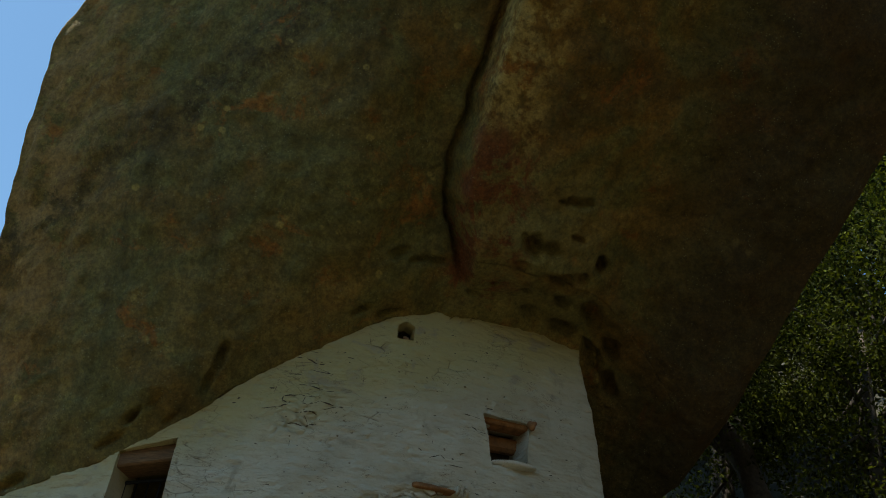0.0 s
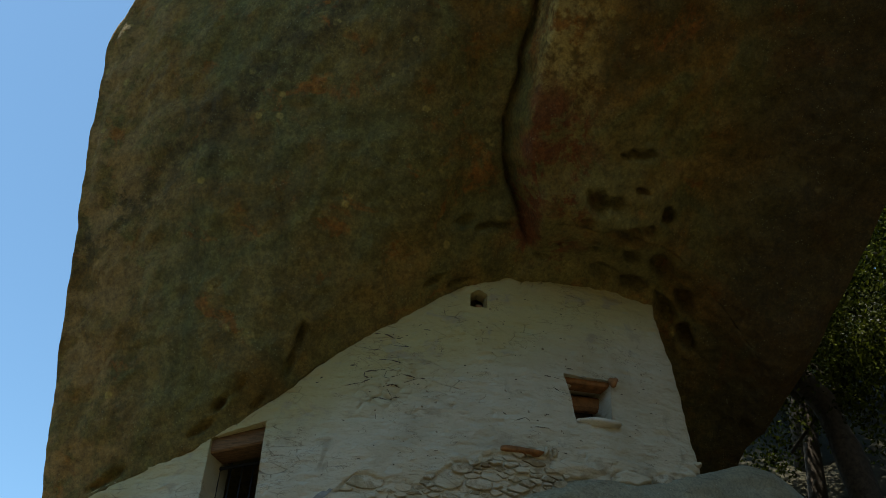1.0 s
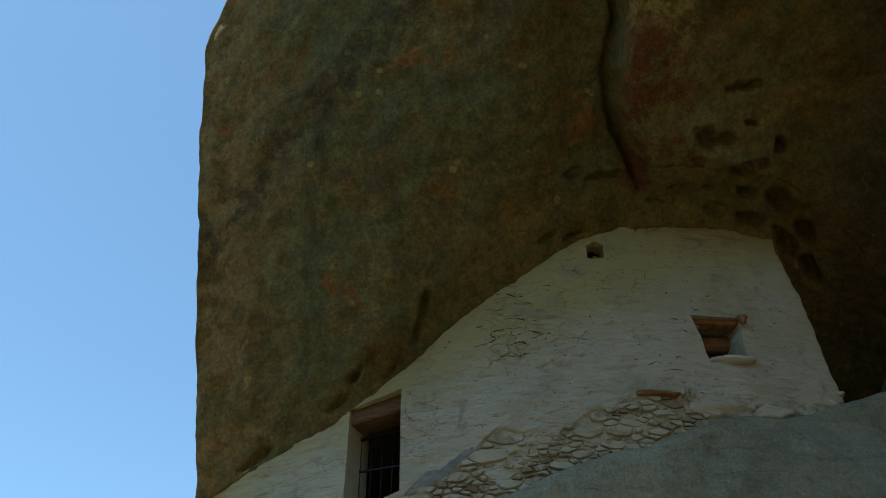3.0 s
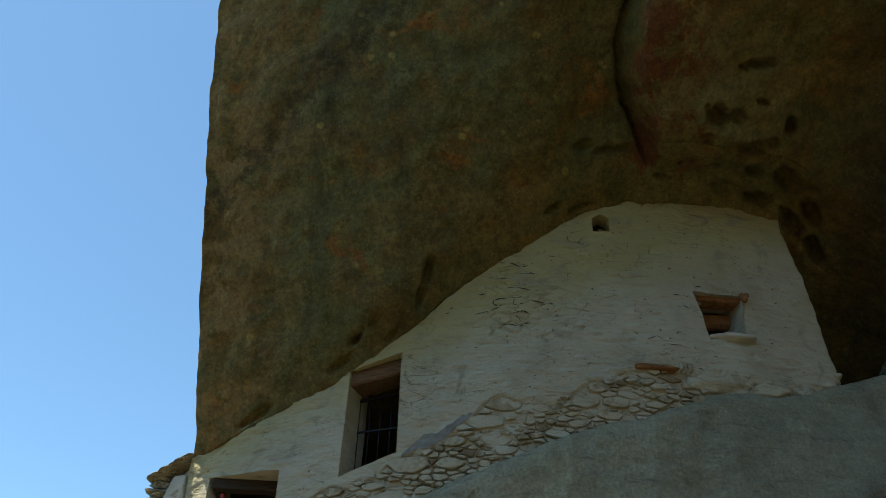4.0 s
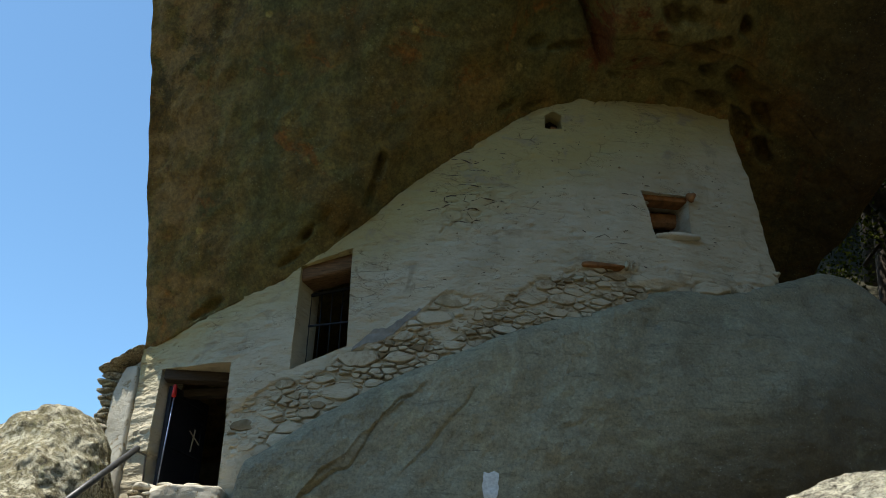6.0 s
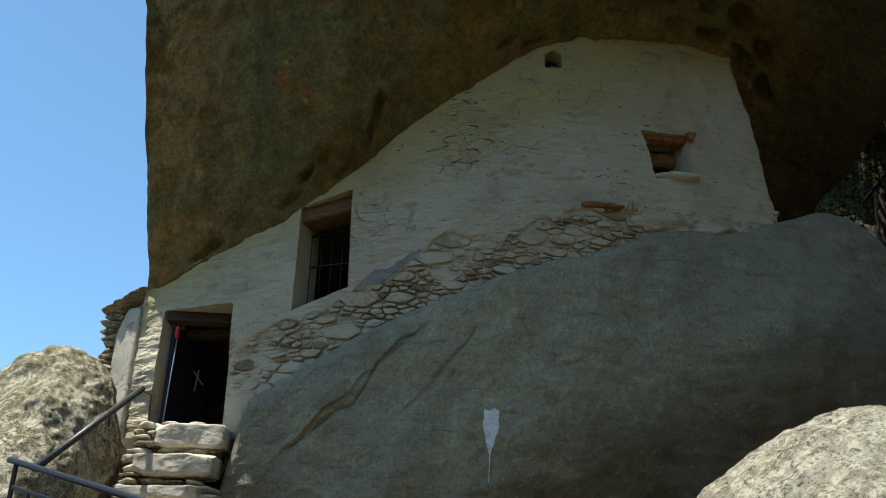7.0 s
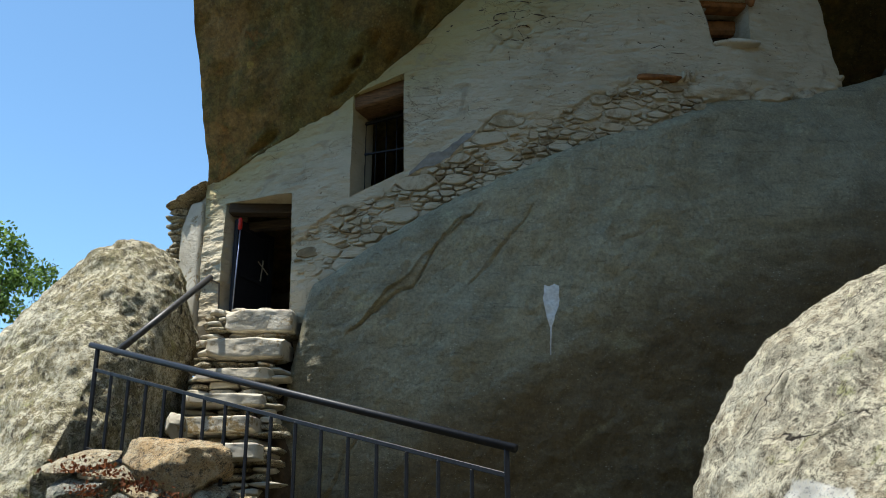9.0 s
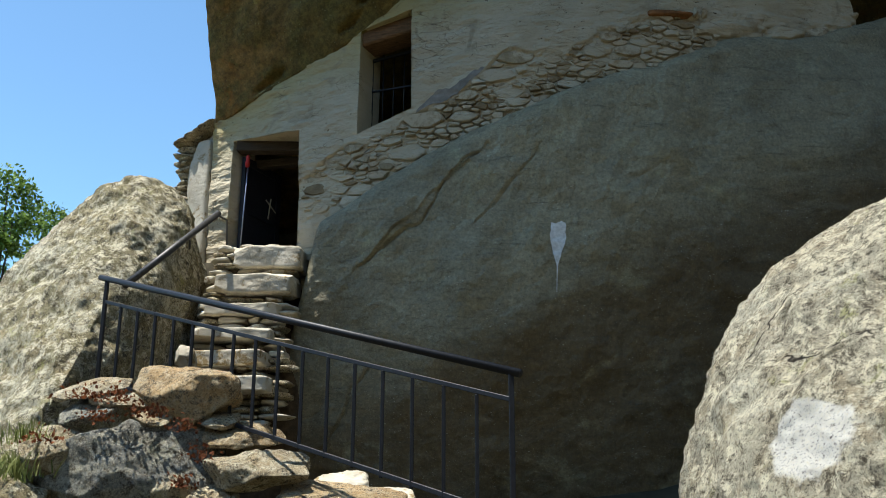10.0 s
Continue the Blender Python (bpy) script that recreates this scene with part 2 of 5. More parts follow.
def make_plaster():
    g = Graph("old_limewash", 0.95)
    base = g.ramp(g.noise(1.1, 6, 0.6, 0.4), (0.30, (0.396, 0.334, 0.221)), (0.5, (0.480, 0.415, 0.288)), (0.7, (0.537, 0.466, 0.331)))
    # ochre on the upper courses: warm bounce off the rock, put into the colour
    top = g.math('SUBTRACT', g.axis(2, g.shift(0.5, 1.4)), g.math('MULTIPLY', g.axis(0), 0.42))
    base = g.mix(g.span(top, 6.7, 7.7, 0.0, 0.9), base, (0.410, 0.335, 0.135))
    patch = g.span(g.noise(2.4, 6, 0.65, 0.6), 0.55, 0.68)
    base = g.mix(g.math('MULTIPLY', patch, 0.7), base, (0.297, 0.252, 0.173))
    lay = g.span(g.noise(5.0, 7, 0.7, 0.3, co=g.stretch(0.7, 0.7, 2.4)), 0.56, 0.70)
    base = g.mix(g.math('MULTIPLY', lay, 0.45), base, (0.332, 0.259, 0.144))
    spots = g.span(g.cells(6.5, co=g.shift(0.10, 7.0)), 0.12, 0.06)
    few = g.span(g.noise(1.6, 4), 0.50, 0.60)
    base = g.mix(g.math('MULTIPLY', g.math('MULTIPLY', spots, few), 0.85), base, (0.141, 0.088, 0.038))
    # hairline cracks and flaked joints over the rubble beneath
    joint = g.span(g.cells(4.2, 'DISTANCE_TO_EDGE', co=g.stretch(1.0, 1.0, 2.1)), 0.035, 0.012)
    worn = g.span(g.noise(1.15, 5, 0.65, 0.5), 0.52, 0.64)
    cracks = g.math('MULTIPLY', g.math('MULTIPLY', joint, worn), g.span(g.noise(7, 4), 0.42, 0.55))
    base = g.mix(g.math('MULTIPLY', cracks, 0.6), base, (0.113, 0.075, 0.042))
    thin = g.span(g.math('ABSOLUTE', g.math('SUBTRACT', g.noise(3.2, 8, 0.62, 0.8, co=g.stretch(0.7, 0.7, 2.2)), 0.5)), 0.010, 0.002)
    thin = g.math('MULTIPLY', thin, g.span(g.noise(2.3, 3), 0.50, 0.62))
    base = g.mix(g.math('MULTIPLY', thin, 0.75), base, (0.137, 0.094, 0.055))
    fine = g.noise(32, 6, 0.7)
    base = g.mix(g.span(fine, 0.36, 0.28, 0.0, 0.6), base, (0.212, 0.158, 0.086))
    n = g.bump(g.noise(6, 6, 0.6, co=g.stretch(0.8, 0.8, 1.9)), 0.9, 0.07)
    n = g.bump(g.math('SUBTRACT', 1.0, cracks), 0.8, 0.02, n)
    g.bump(g.noise(40, 6, 0.7), 0.6, 0.010, n)
    return g.done(base)


def make_masonry():
    """Rubble stones, some with whitewash left on them."""
    g = Graph("rubble_stone", 0.93)
    r = g.random()
    base = g.ramp(r, (0.0, (0.230, 0.168, 0.092)), (0.3, (0.330, 0.268, 0.165)), (0.6, (0.262, 0.208, 0.130)), (1.0, (0.370, 0.272, 0.142)))
    base = g.mix(0.6, base, g.ramp(g.noise(9, 7, 0.7), (0.3, (0.351, 0.319, 0.258)), (0.7, (1.3, 1.28, 1.22))), 'MULTIPLY')
    lime = g.span(g.math('ADD', g.noise(5.5, 7, 0.7, 0.3), g.math('MULTIPLY', r, 0.22)), 0.52, 0.66)
    base = g.mix(g.math('MULTIPLY', lime, 0.9), base, (0.480, 0.410, 0.285))
    grain = g.noise(60, 5, 0.7)
    base = g.mix(g.span(grain, 0.38, 0.30, 0.0, 0.7), base, (0.078, 0.061, 0.034))
    n = g.bump(g.noise(14, 7, 0.7), 0.7, 0.025)
    g.bump(grain, 0.5, 0.006, n)
    return g.done(base)


def make_white_stone():
    g = Graph("whitewashed_stone", 0.93)
    base = g.ramp(g.noise(3, 6, 0.6), (0.3, (0.400, 0.352, 0.262)), (0.6, (0.575, 0.525, 0.415)))
    bare = g.span(g.math('ADD', g.noise(6.5, 7, 0.7, 0.4), g.math('MULTIPLY', g.random(), 0.14)), 0.62, 0.72)
    base = g.mix(bare, base, (0.265, 0.190, 0.088))
    base = g.mix(g.span(g.noise(40, 6, 0.7), 0.38, 0.28, 0.0, 0.7), base, (0.109, 0.084, 0.048))
    n = g.bump(g.noise(10, 7, 0.7), 0.8, 0.03)
    g.bump(g.noise(60, 5, 0.7), 0.5, 0.006, n)
    return g.done(base)


def make_simple(name, colour, rough=0.8, metal=0.0, var=0.35, scale=12.0, bump=0.2):
    g = Graph(name, rough)
    g.b.inputs["Metallic"].default_value = metal
    lo = tuple(c * (1 - var) for c in colour)
    hi = tuple(min(1, c * (1 + var)) for c in colour)
    base = g.ramp(g.noise(scale, 6, 0.65), (0.3, lo), (0.7, hi))
    g.bump(g.noise(scale * 5, 5, 0.7), bump, 0.006)
    return g.done(base)


def make_wood(name, colour):
    g = Graph(name, 0.85)
    grain = g.noise(9, 6, 0.65, 0.6, co=g.stretch(0.5, 4, 5))
    base = g.ramp(grain, (0.3, tuple(c * 0.4 for c in colour)), (0.55, colour), (0.75, tuple(c * 1.5 for c in colour)))
    g.bump(grain, 0.6, 0.012)
    return g.done(base)


def make_leaf(name, dark, light, gloss=0.65):
    g = Graph(name, gloss)
    g.b.inputs["Specular IOR Level"].default_value = 0.12
    base = g.ramp(g.island(), (0.0, dark), (0.7, light), (1.0, tuple(c * 1.35 for c in light)))
    base = g.mix(g.span(g.noise(0.8, 4), 0.4, 0.65, 0.0, 0.5), base, tuple(c * 0.6 for c in dark))
    g.put(g.b.inputs["Base Color"], base)
    t = g.t.nodes.new("ShaderNodeBsdfTranslucent")
    g.link(base, t.inputs["Color"])
    m = g.t.nodes.new("ShaderNodeMixShader")
    m.inputs[0].default_value = 0.3
    g.link(g.b.outputs[0], m.inputs[1])
    g.link(t.outputs[0], m.inputs[2])
    g.link(m.outputs[0], g.t.nodes["Material Output"].inputs["Surface"])
    return g.m


M_OVER = make_overhang_rock()
M_FACE = make_face_rock()
M_LEFT = make_boulder_rock("lichen_boulder", (0.27, 0.235, 0.125), 0.75, 0.25)
M_RIGHT = make_boulder_rock("sunny_boulder", (0.38, 0.345, 0.25), 0.70, 0.3, 0.8, (1.46, 4.31, 1.68))
M_STONE = make_boulder_rock("field_stone", (0.42, 0.34, 0.21), 0.45, 0.6)
M_ORANGE = make_boulder_rock("ochre_stone", (0.46, 0.31, 0.15), 0.25, 0.9)
M_SLATE = make_boulder_rock("blue_grey_stone", (0.22, 0.225, 0.20), 0.22, 0.1)
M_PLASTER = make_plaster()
M_RUBBLE = make_masonry()
M_LIME = make_white_stone()
M_MORTAR = make_simple("earth_mortar", (0.085, 0.060, 0.036), 0.97, var=0.5, scale=14, bump=0.6)
M_IRON = make_simple("black_painted_iron", (0.010, 0.011, 0.014), 0.48, 0.0, 0.4, 25, 0.15)
M_PIPE = make_simple("worn_grey_pipe", (0.075, 0.072, 0.068), 0.45, 0.5, 0.4, 25, 0.2)
M_DOOR = make_simple("black_door_paint", (0.014, 0.014, 0.018), 0.45, 0.0, 0.3, 8, 0.2)
M_CHROME = make_simple("pale_metal_edge", (0.30, 0.34, 0.42), 0.35, 0.6, 0.2, 20, 0.1)
M_CROSS = make_simple("pale_cross_wood", (0.42, 0.36, 0.26), 0.8)
M_RED = make_simple("red_glass_lamp", (0.42, 0.020, 0.015), 0.35)
M_DARKWOOD = make_wood("dark_door_beam", (0.055, 0.038, 0.022))
M_WOOD = make_wood("weathered_lintel_wood", (0.16, 0.085, 0.035))
M_BRICK = make_simple("orange_lintel_stone", (0.24, 0.105, 0.036), 0.9, var=0.5, scale=9, bump=0.5)
M_ROOM = make_simple("ochre_room_plaster", (0.22, 0.19, 0.13), 0.95)
M_PAINT = make_simple("white_paint_splash", (0.66, 0.66, 0.62), 0.8, var=0.2, scale=30, bump=0.2)
M_CEMENT = make_simple("grey_cement_patch", (0.235, 0.215, 0.180), 0.95, var=0.3, scale=10, bump=0.5)
M_GROUND = make_simple("scrubby_earth", (0.048, 0.043, 0.024), 0.97, var=0.5, scale=1.5, bump=0.8)
M_BARK = make_simple("dark_bark", (0.075, 0.058, 0.042), 0.95, var=0.5, scale=14, bump=1.0)
M_OAK = make_leaf("evergreen_leaf", (0.006, 0.010, 0.002), (0.075, 0.088, 0.006), 0.9)
M_FIG = make_leaf("bright_leaf", (0.070, 0.13, 0.025), (0.24, 0.36, 0.08), 0.5)
M_NEEDLE = make_leaf("pine_needle", (0.060, 0.11, 0.02), (0.15, 0.24, 0.04), 0.5)
M_GRASS = make_leaf("grass_blade", (0.10, 0.13, 0.03), (0.30, 0.32, 0.11), 0.7)
M_DRY = make_leaf("rust_red_stonecrop", (0.070, 0.024, 0.012), (0.20, 0.070, 0.026), 0.8)


# ---- mesh helpers ----
def mesh_from(name, verts, faces, material, smooth=True):
    me = bpy.data.meshes.new(name)
    me.from_pydata([tuple(map(float, v)) for v in verts], [], faces)
    me.update()
    if smooth:
        me.polygons.foreach_set("use_smooth", [True] * len(me.polygons))
    me.materials.append(material)
    return me


def part(name, me, parent=None, label=""):
    """Links a mesh as one object, under a thing or a part if given; the mesh is in world coordinates."""
    ob = new(name, me)
    if parent is not None:
        ob.parent = parent
        base = parent.matrix_basis.copy()
        if parent.parent is not None:
            base = parent.parent.matrix_basis @ parent.matrix_parent_inverse @ base
        ob.matrix_parent_inverse = base.inverted()
    if label:
        tagged(ob, label)
    return ob


def empty(name, at):
    ob = new(name)
    ob.location = at
    ob.matrix_basis = Matrix.Translation(at)
    ob.empty_display_size = 0.2
    return ob


def grid_faces(nu, nv, keep=None, flip=False):
    faces = []
    for i in range(nu - 1):
        for j in range(nv - 1):
            if keep is None or keep[i][j]:
                q = (i * nv + j, (i + 1) * nv + j, (i + 1) * nv + j + 1, i * nv + j + 1)
                faces.append(q[::-1] if flip else q)
    return faces


def bm_mesh(name, bm, material, smooth=True):
    me = bpy.data.meshes.new(name)
    bm.normal_update()
    bm.to_mesh(me)
    bm.free()
    if smooth:
        me.polygons.foreach_set("use_smooth", [True] * len(me.polygons))
    me.materials.append(material)
    return me


def tube(name, pts, r, material, sides=10, rx=None):
    """A round bar along pts, with closed ends; r is one radius or one for each point."""
    pts = [Vector(p) for p in pts]
    rs = r if isinstance(r, (list, tuple)) else [r] * len(pts)
    verts, faces = [], []
    for i, p in enumerate(pts):
        d = (pts[min(i + 1, len(pts) - 1)] - pts[max(i - 1, 0)]).normalized()
        a = d.orthogonal().normalized() if abs(d.z) > 0.95 else d.cross(Vector((0, 0, 1))).normalized()
        b = d.cross(a)
        for k in range(sides):
            c = 2 * math.pi * k / sides
            verts.append(p + (a * math.cos(c) + b * math.sin(c)) * rs[i])
    n = len(pts)
    for i in range(n - 1):
        for k in range(sides):
            k2 = (k + 1) % sides
            faces.append((i * sides + k, i * sides + k2, (i + 1) * sides + k2, (i + 1) * sides + k))
    faces.append(tuple(range(sides))[::-1])
    faces.append(tuple(range((n - 1) * sides, n * sides)))
    me = mesh_from(name, verts, faces, material)
    return me


def beam(name, a, b, w, h, material, up=(0, 0, 1), bevel=0.006):
    """A squared bar from a to b, with softened edges."""
    a, b = Vector(a), Vector(b)
    d = (b - a).normalized()
    s = d.cross(Vector(up)).normalized()
    u = s.cross(d)
    bm = bmesh.new()
    vs = []
    for p in (a, b):
        for i, j in ((-1, -1), (1, -1), (1, 1), (-1, 1)):
            vs.append(bm.verts.new(p + s * i * w / 2 + u * j * h / 2))
    for f in ((0, 1, 2, 3), (7, 6, 5, 4), (0, 4, 5, 1), (1, 5, 6, 2), (2, 6, 7, 3), (3, 7, 4, 0)):
        bm.faces.new([vs[i] for i in f])
    bmesh.ops.recalc_face_normals(bm, faces=bm.faces)
    if bevel:
        bmesh.ops.bevel(bm, geom=list(bm.edges), offset=bevel, segments=1, affect='EDGES')
    return bm_mesh(name, bm, material, smooth=False)


def fbm(p, scale, octaves=5, seed=0.0):
    return noise.fractal(Vector((p[0] * scale + seed, p[1] * scale - seed, p[2] * scale + 2 * seed)), 1.0, 2.0, octaves)


def rough_stone(name, centre, size, material, turn=0.0, seed=0.0, cuts=3, square=3.2, amount=0.10, tilt=(0.0, 0.0)):
    """A weathered stone: a squarish pebble with broken faces."""
    bm = bmesh.new()
    bmesh.ops.create_cube(bm, size=2.0)
    bmesh.ops.subdivide_edges(bm, edges=bm.edges, cuts=2 ** cuts - 1, use_grid_fill=True)
    m = Matrix.Translation(centre) @ Euler((radians(tilt[0]), radians(tilt[1]), radians(turn))).to_matrix().to_4x4()
    sx, sy, sz = size
    mean = (sx * sy * sz) ** (1 / 3)
    rnd = random.Random(seed)
    chips = [(Vector((rnd.uniform(-1, 1), rnd.uniform(-1, 1), rnd.uniform(-1, 1))).normalized(), rnd.uniform(0.62, 0.98) + 0.055 * (square - 3.2)) for _ in range(12)]
    for v in bm.verts:
        c = v.co
        k = (abs(c.x) ** square + abs(c.y) ** square + abs(c.z) ** square) ** (1 / square)
        c = c / k
        for d, cut in chips:
            over = c.dot(d) - cut
            if over > 0:
                c = c - d * over * 0.92
        q = Vector((c.x * sx, c.y * sy, c.z * sz)) / 2
        n = fbm(q, 1.6 / mean, 5, seed) * amount + fbm(q, 6.0 / mean, 4, seed + 9) * amount * 0.35
        v.co = m @ (q + q.normalized() * n * mean)
    return bm_mesh(name, bm, material)


def hull_rock(name, points, material, levels=5, amount=0.12, scale=0.9, seed=0.0, soften=2, crags=0.0):
    """An angular boulder: the hull of a few corners, worn round and roughened."""
    bm = bmesh.new()
    for p in points:
        bm.verts.new(p)
    res = bmesh.ops.convex_hull(bm, input=bm.verts)
    junk = [e for e in res["geom_interior"] if isinstance(e, bmesh.types.BMVert)]
    bmesh.ops.delete(bm, geom=junk, context='VERTS')
    for i in range(levels):
        long_edges = [e for e in bm.edges if e.calc_length() > 0.034 * 2 ** (levels - 1 - i)]
        bmesh.ops.subdivide_edges(bm, edges=long_edges, cuts=1)
        bmesh.ops.triangulate(bm, faces=bm.faces)
        if i in (1, 2):
            for _ in range(soften):
                bmesh.ops.smooth_vert(bm, verts=bm.verts, factor=0.5, use_axis_x=True, use_axis_y=True, use_axis_z=True)
    bm.normal_update()
    for v in bm.verts:
        n = fbm(v.co, scale, 6, seed) * amount + fbm(v.co, scale * 5, 6, seed + 4) * amount * 0.16
        n += 0.030 * (0.35 - noise.turbulence(v.co * 6.0, 5, True))
        if crags:
            r = noise.ridged_multi_fractal(v.co * scale * 1.3 + Vector((seed,) * 3), 1.0, 2.1, 4, 1.0, 2.0)
            n -= crags * max(0.0, r - 1.25)
        v.co = v.co + v.normal * n
    return bm_mesh(name, bm, material)


# ---- plan: the chapel wall bows towards the path ----
def smooth_curve(xs, ys):
    """A curve through a few stations, eased between them."""
    xs, ys = np.array(xs, float), np.array(ys, float)

    def f(x):
        x = np.clip(x, xs[0], xs[-1])
        i = int(np.clip(np.searchsorted(xs, x) - 1, 0, len(xs) - 2))
        m = np.gradient(ys, xs)
        h = xs[i + 1] - xs[i]
        t = (x - xs[i]) / h
        return float((2 * t ** 3 - 3 * t ** 2 + 1) * ys[i] + (t ** 3 - 2 * t ** 2 + t) * h * m[i]
                     + (-2 * t ** 3 + 3 * t ** 2) * ys[i + 1] + (t ** 3 - t ** 2) * h * m[i + 1])
    return f


def ease(a, b, x):
    t = min(1.0, max(0.0, (x - a) / (b - a)))
    return t * t * (3 - 2 * t)


def wall_y(x):
    return 9.15 + 0.065 * (x - 0.9) ** 2


wall_top = smooth_curve((-3.5, -2.5, -1.67, -0.9, -0.24, 0.64, 1.47, 2.33, 3.28, 3.95, 4.8, 5.64),
                        (5.78, 6.15, 6.47, 7.01, 7.59, 8.20, 8.76, 9.06, 9.13, 9.11, 8.65, 7.83))
rock_top = smooth_curve((-2.6, -2.2, -1.7, -1.0, -0.4, 0.5, 1.4, 2.15, 2.44, 3.0, 3.3, 3.8, 4.3, 5.0, 5.5, 6.0, 7.0, 8.5),
                        (3.7, 4.15, 4.42, 4.80, 5.11, 5.46, 5.81, 6.08, 6.24, 6.34, 6.33, 6.49, 6.71, 6.96, 6.88, 6.6, 5.7, 4.2))
bare_top = smooth_curve((-3.0, -2.2, -1.3, -0.8, -0.4, 0.05, 0.7, 1.2, 1.7, 2.2, 2.5, 3.0, 3.4, 4.3),
                        (4.60, 4.90, 5.25, 5.46, 5.62, 6.02, 6.03, 6.28, 6.45, 6.50, 6.40, 6.47, 6.44, 6.74))


# ---- ground ----
def ground_z(x, y):
    side = ease(-2, 9, x)
    rise = 0.11 * min(max(y, -6), 8.5) + (0.16 + 0.85 * side) * min(max(y - 8.5, 0), 24) + 0.25 * max(0.0, min(x - 7, 14)) * ease(4, 12, y)
    # unseen rises behind the camera and far right, added to cut skylight
    rise += 0.75 * min(max(-5.0 - y, 0), 22) + 1.2 * min(max(x - 7, 0), 20) * ease(9, 2, y)
    return rise + 0.10 * noise.noise(Vector((x * 0.3, y * 0.3, 0)))


def build_ground():
    def steps(lo, hi):
        near = np.arange(lo, hi + 0.01, 0.8)
        far = np.array([1.5, 4, 9, 18, 40, 90, 200, 450, 1000, 2000])
        return np.concatenate([lo - far[::-1], near, hi + far])
    xs, ys = steps(-20, 24), steps(-30, 36)
    verts = [(x, y, ground_z(x, y)) for x in xs for y in ys]
    ob = part("ground", mesh_from("ground", verts, grid_faces(len(xs), len(ys)), M_GROUND))
    tagged(ob, "dry stony earth slope below the rock shelter, with unseen rises added to cut skylight", "ground", kind="structure")


build_ground()


# ---- the overhanging rock ----
# hollows on the underside: along the wall, up the slope, half width, depth, height to width
PITS = [(3.26, 1.86, 0.10, 0.10, 0.5), (3.10, 1.80, 0.07, 0.08, 0.5), (3.40, 1.92, 0.07, 0.08, 0.6), (2.79, 1.18, 0.105, 0.16, 1.0), (3.06, 1.20, 0.085, 0.10, 1.1),
        (3.39, 1.44, 0.065, 0.08, 0.5), (3.83, 1.24, 0.085, 0.15, 1.4), (3.20, 0.76, 0.19, 0.09, 0.8), (3.32, 0.86, 0.10, 0.10, 0.8), (3.45, 0.54, 0.095, 0.17, 0.9), (3.93, 0.58, 0.14, 0.16, 1.0),
        (3.58, 0.17, 0.15, 0.18, 0.6), (3.57, 0.98, 0.09, 0.08, 0.7), (2.66, 0.92, 0.08, 0.05, 0.6), (3.11, 0.22, 0.13, 0.10, 0.7), (4.33, 0.36, 0.11, 0.15, 1.2), (4.45, -0.06, 0.11, 0.16, 1.0),
        (2.46, 0.52, 0.06, 0.05, 0.6), (2.25, 0.30, 0.06, 0.06, 0.6), (4.10, 0.02, 0.12, 0.14, 1.3), (2.92, 0.55, 0.07, 0.06, 0.6),
        (1.29, 0.86, 0.10, 0.06, 0.7), (1.54, 0.74, 0.10, 0.07, 0.5), (1.75, 0.70, 0.09, 0.06, 0.5), (0.90, 0.28, 0.09, 0.07, 0.5), (1.22, 0.12, 0.10, 0.07, 0.4),
        (-0.63, 0.56, 0.045, 0.16, 2.6), (-0.73, 0.30, 0.045, 0.13, 2.2), (-1.25, 0.42, 0.05, 0.06, 1.0), (-1.46, 0.37, 0.065, 0.17, 1.0), (-1.66, 0.20, 0.09, 0.09, 0.6), (-2.62, 0.13, 0.09, 0.10, 0.8),
        (-2.78, 0.10, 0.07, 0.08, 0.7), (-1.05, 0.10, 0.05, 0.08, 1.0)]
nose_edge = smooth_curve((0.2, 0.4, 0.6, 1.0, 1.3, 1.7, 2.8, 4.5), (2.26, 2.14, 2.07, 1.98, 1.83, 1.75, 1.84, 2.1))
over_turn = smooth_curve((-3.6, -1.5, 0.4, 1.5, 2.5, 7.2), (69, 65, 50, 41, 37, 37))


def over_left(w):
    return -3.44 - 0.05 * math.sin(w * 0.9) + 0.06 * fbm((w, 0, 0), 1.1, 4, 3) + 1.9 * ease(6.0, 9.2, w) - 0.12 * ease(1.0, 3.0, w) - 0.13 * ease(2.8, 4.8, w)


def over_right(w):
    return 5.64 + 0.278 * max(w, -1.0) + 0.05 * fbm((w, 5, 0), 1.0, 3, 7)


def over_point(x, w):
    """A point of the underside: w metres up the slope from the line where it meets the wall."""
    xs = min(max(x, -3.5), 5.64) if w < 1 else min(max(x, -3.5), 5.64 + 0.0 * w)
    z0 = wall_top(xs)
    y0 = wall_y(xs) + 0.0 if xs < 4.0 else wall_y(4.0) + (xs - 4.0) * 0.66
    th = radians(over_turn(x))
    if w < 0:
        s = min(1.0, -w / 4.0)
        drop = 1.3 + 2.2 * ease(3.6, 4.6, x)
        return Vector((x, y0 - w, z0 - drop * s ** 1.4 + w * 0.12))
    # beyond five metres the rock stands up to its crown
    y, z = y0, z0
    n = max(1, int(w / 0.4))
    d = w / n
    for i in range(n):
        ww = (i + 0.5) * d
        a = th + (radians(80) - th) * ease(5.8, 8.6, ww) - radians(9) * math.exp(-((ww - 0.3) / 0.8) ** 2) * ease(-2, 1, x)
        y -= math.cos(a) * d
        z += math.sin(a) * d
    return Vector((x, y, z))


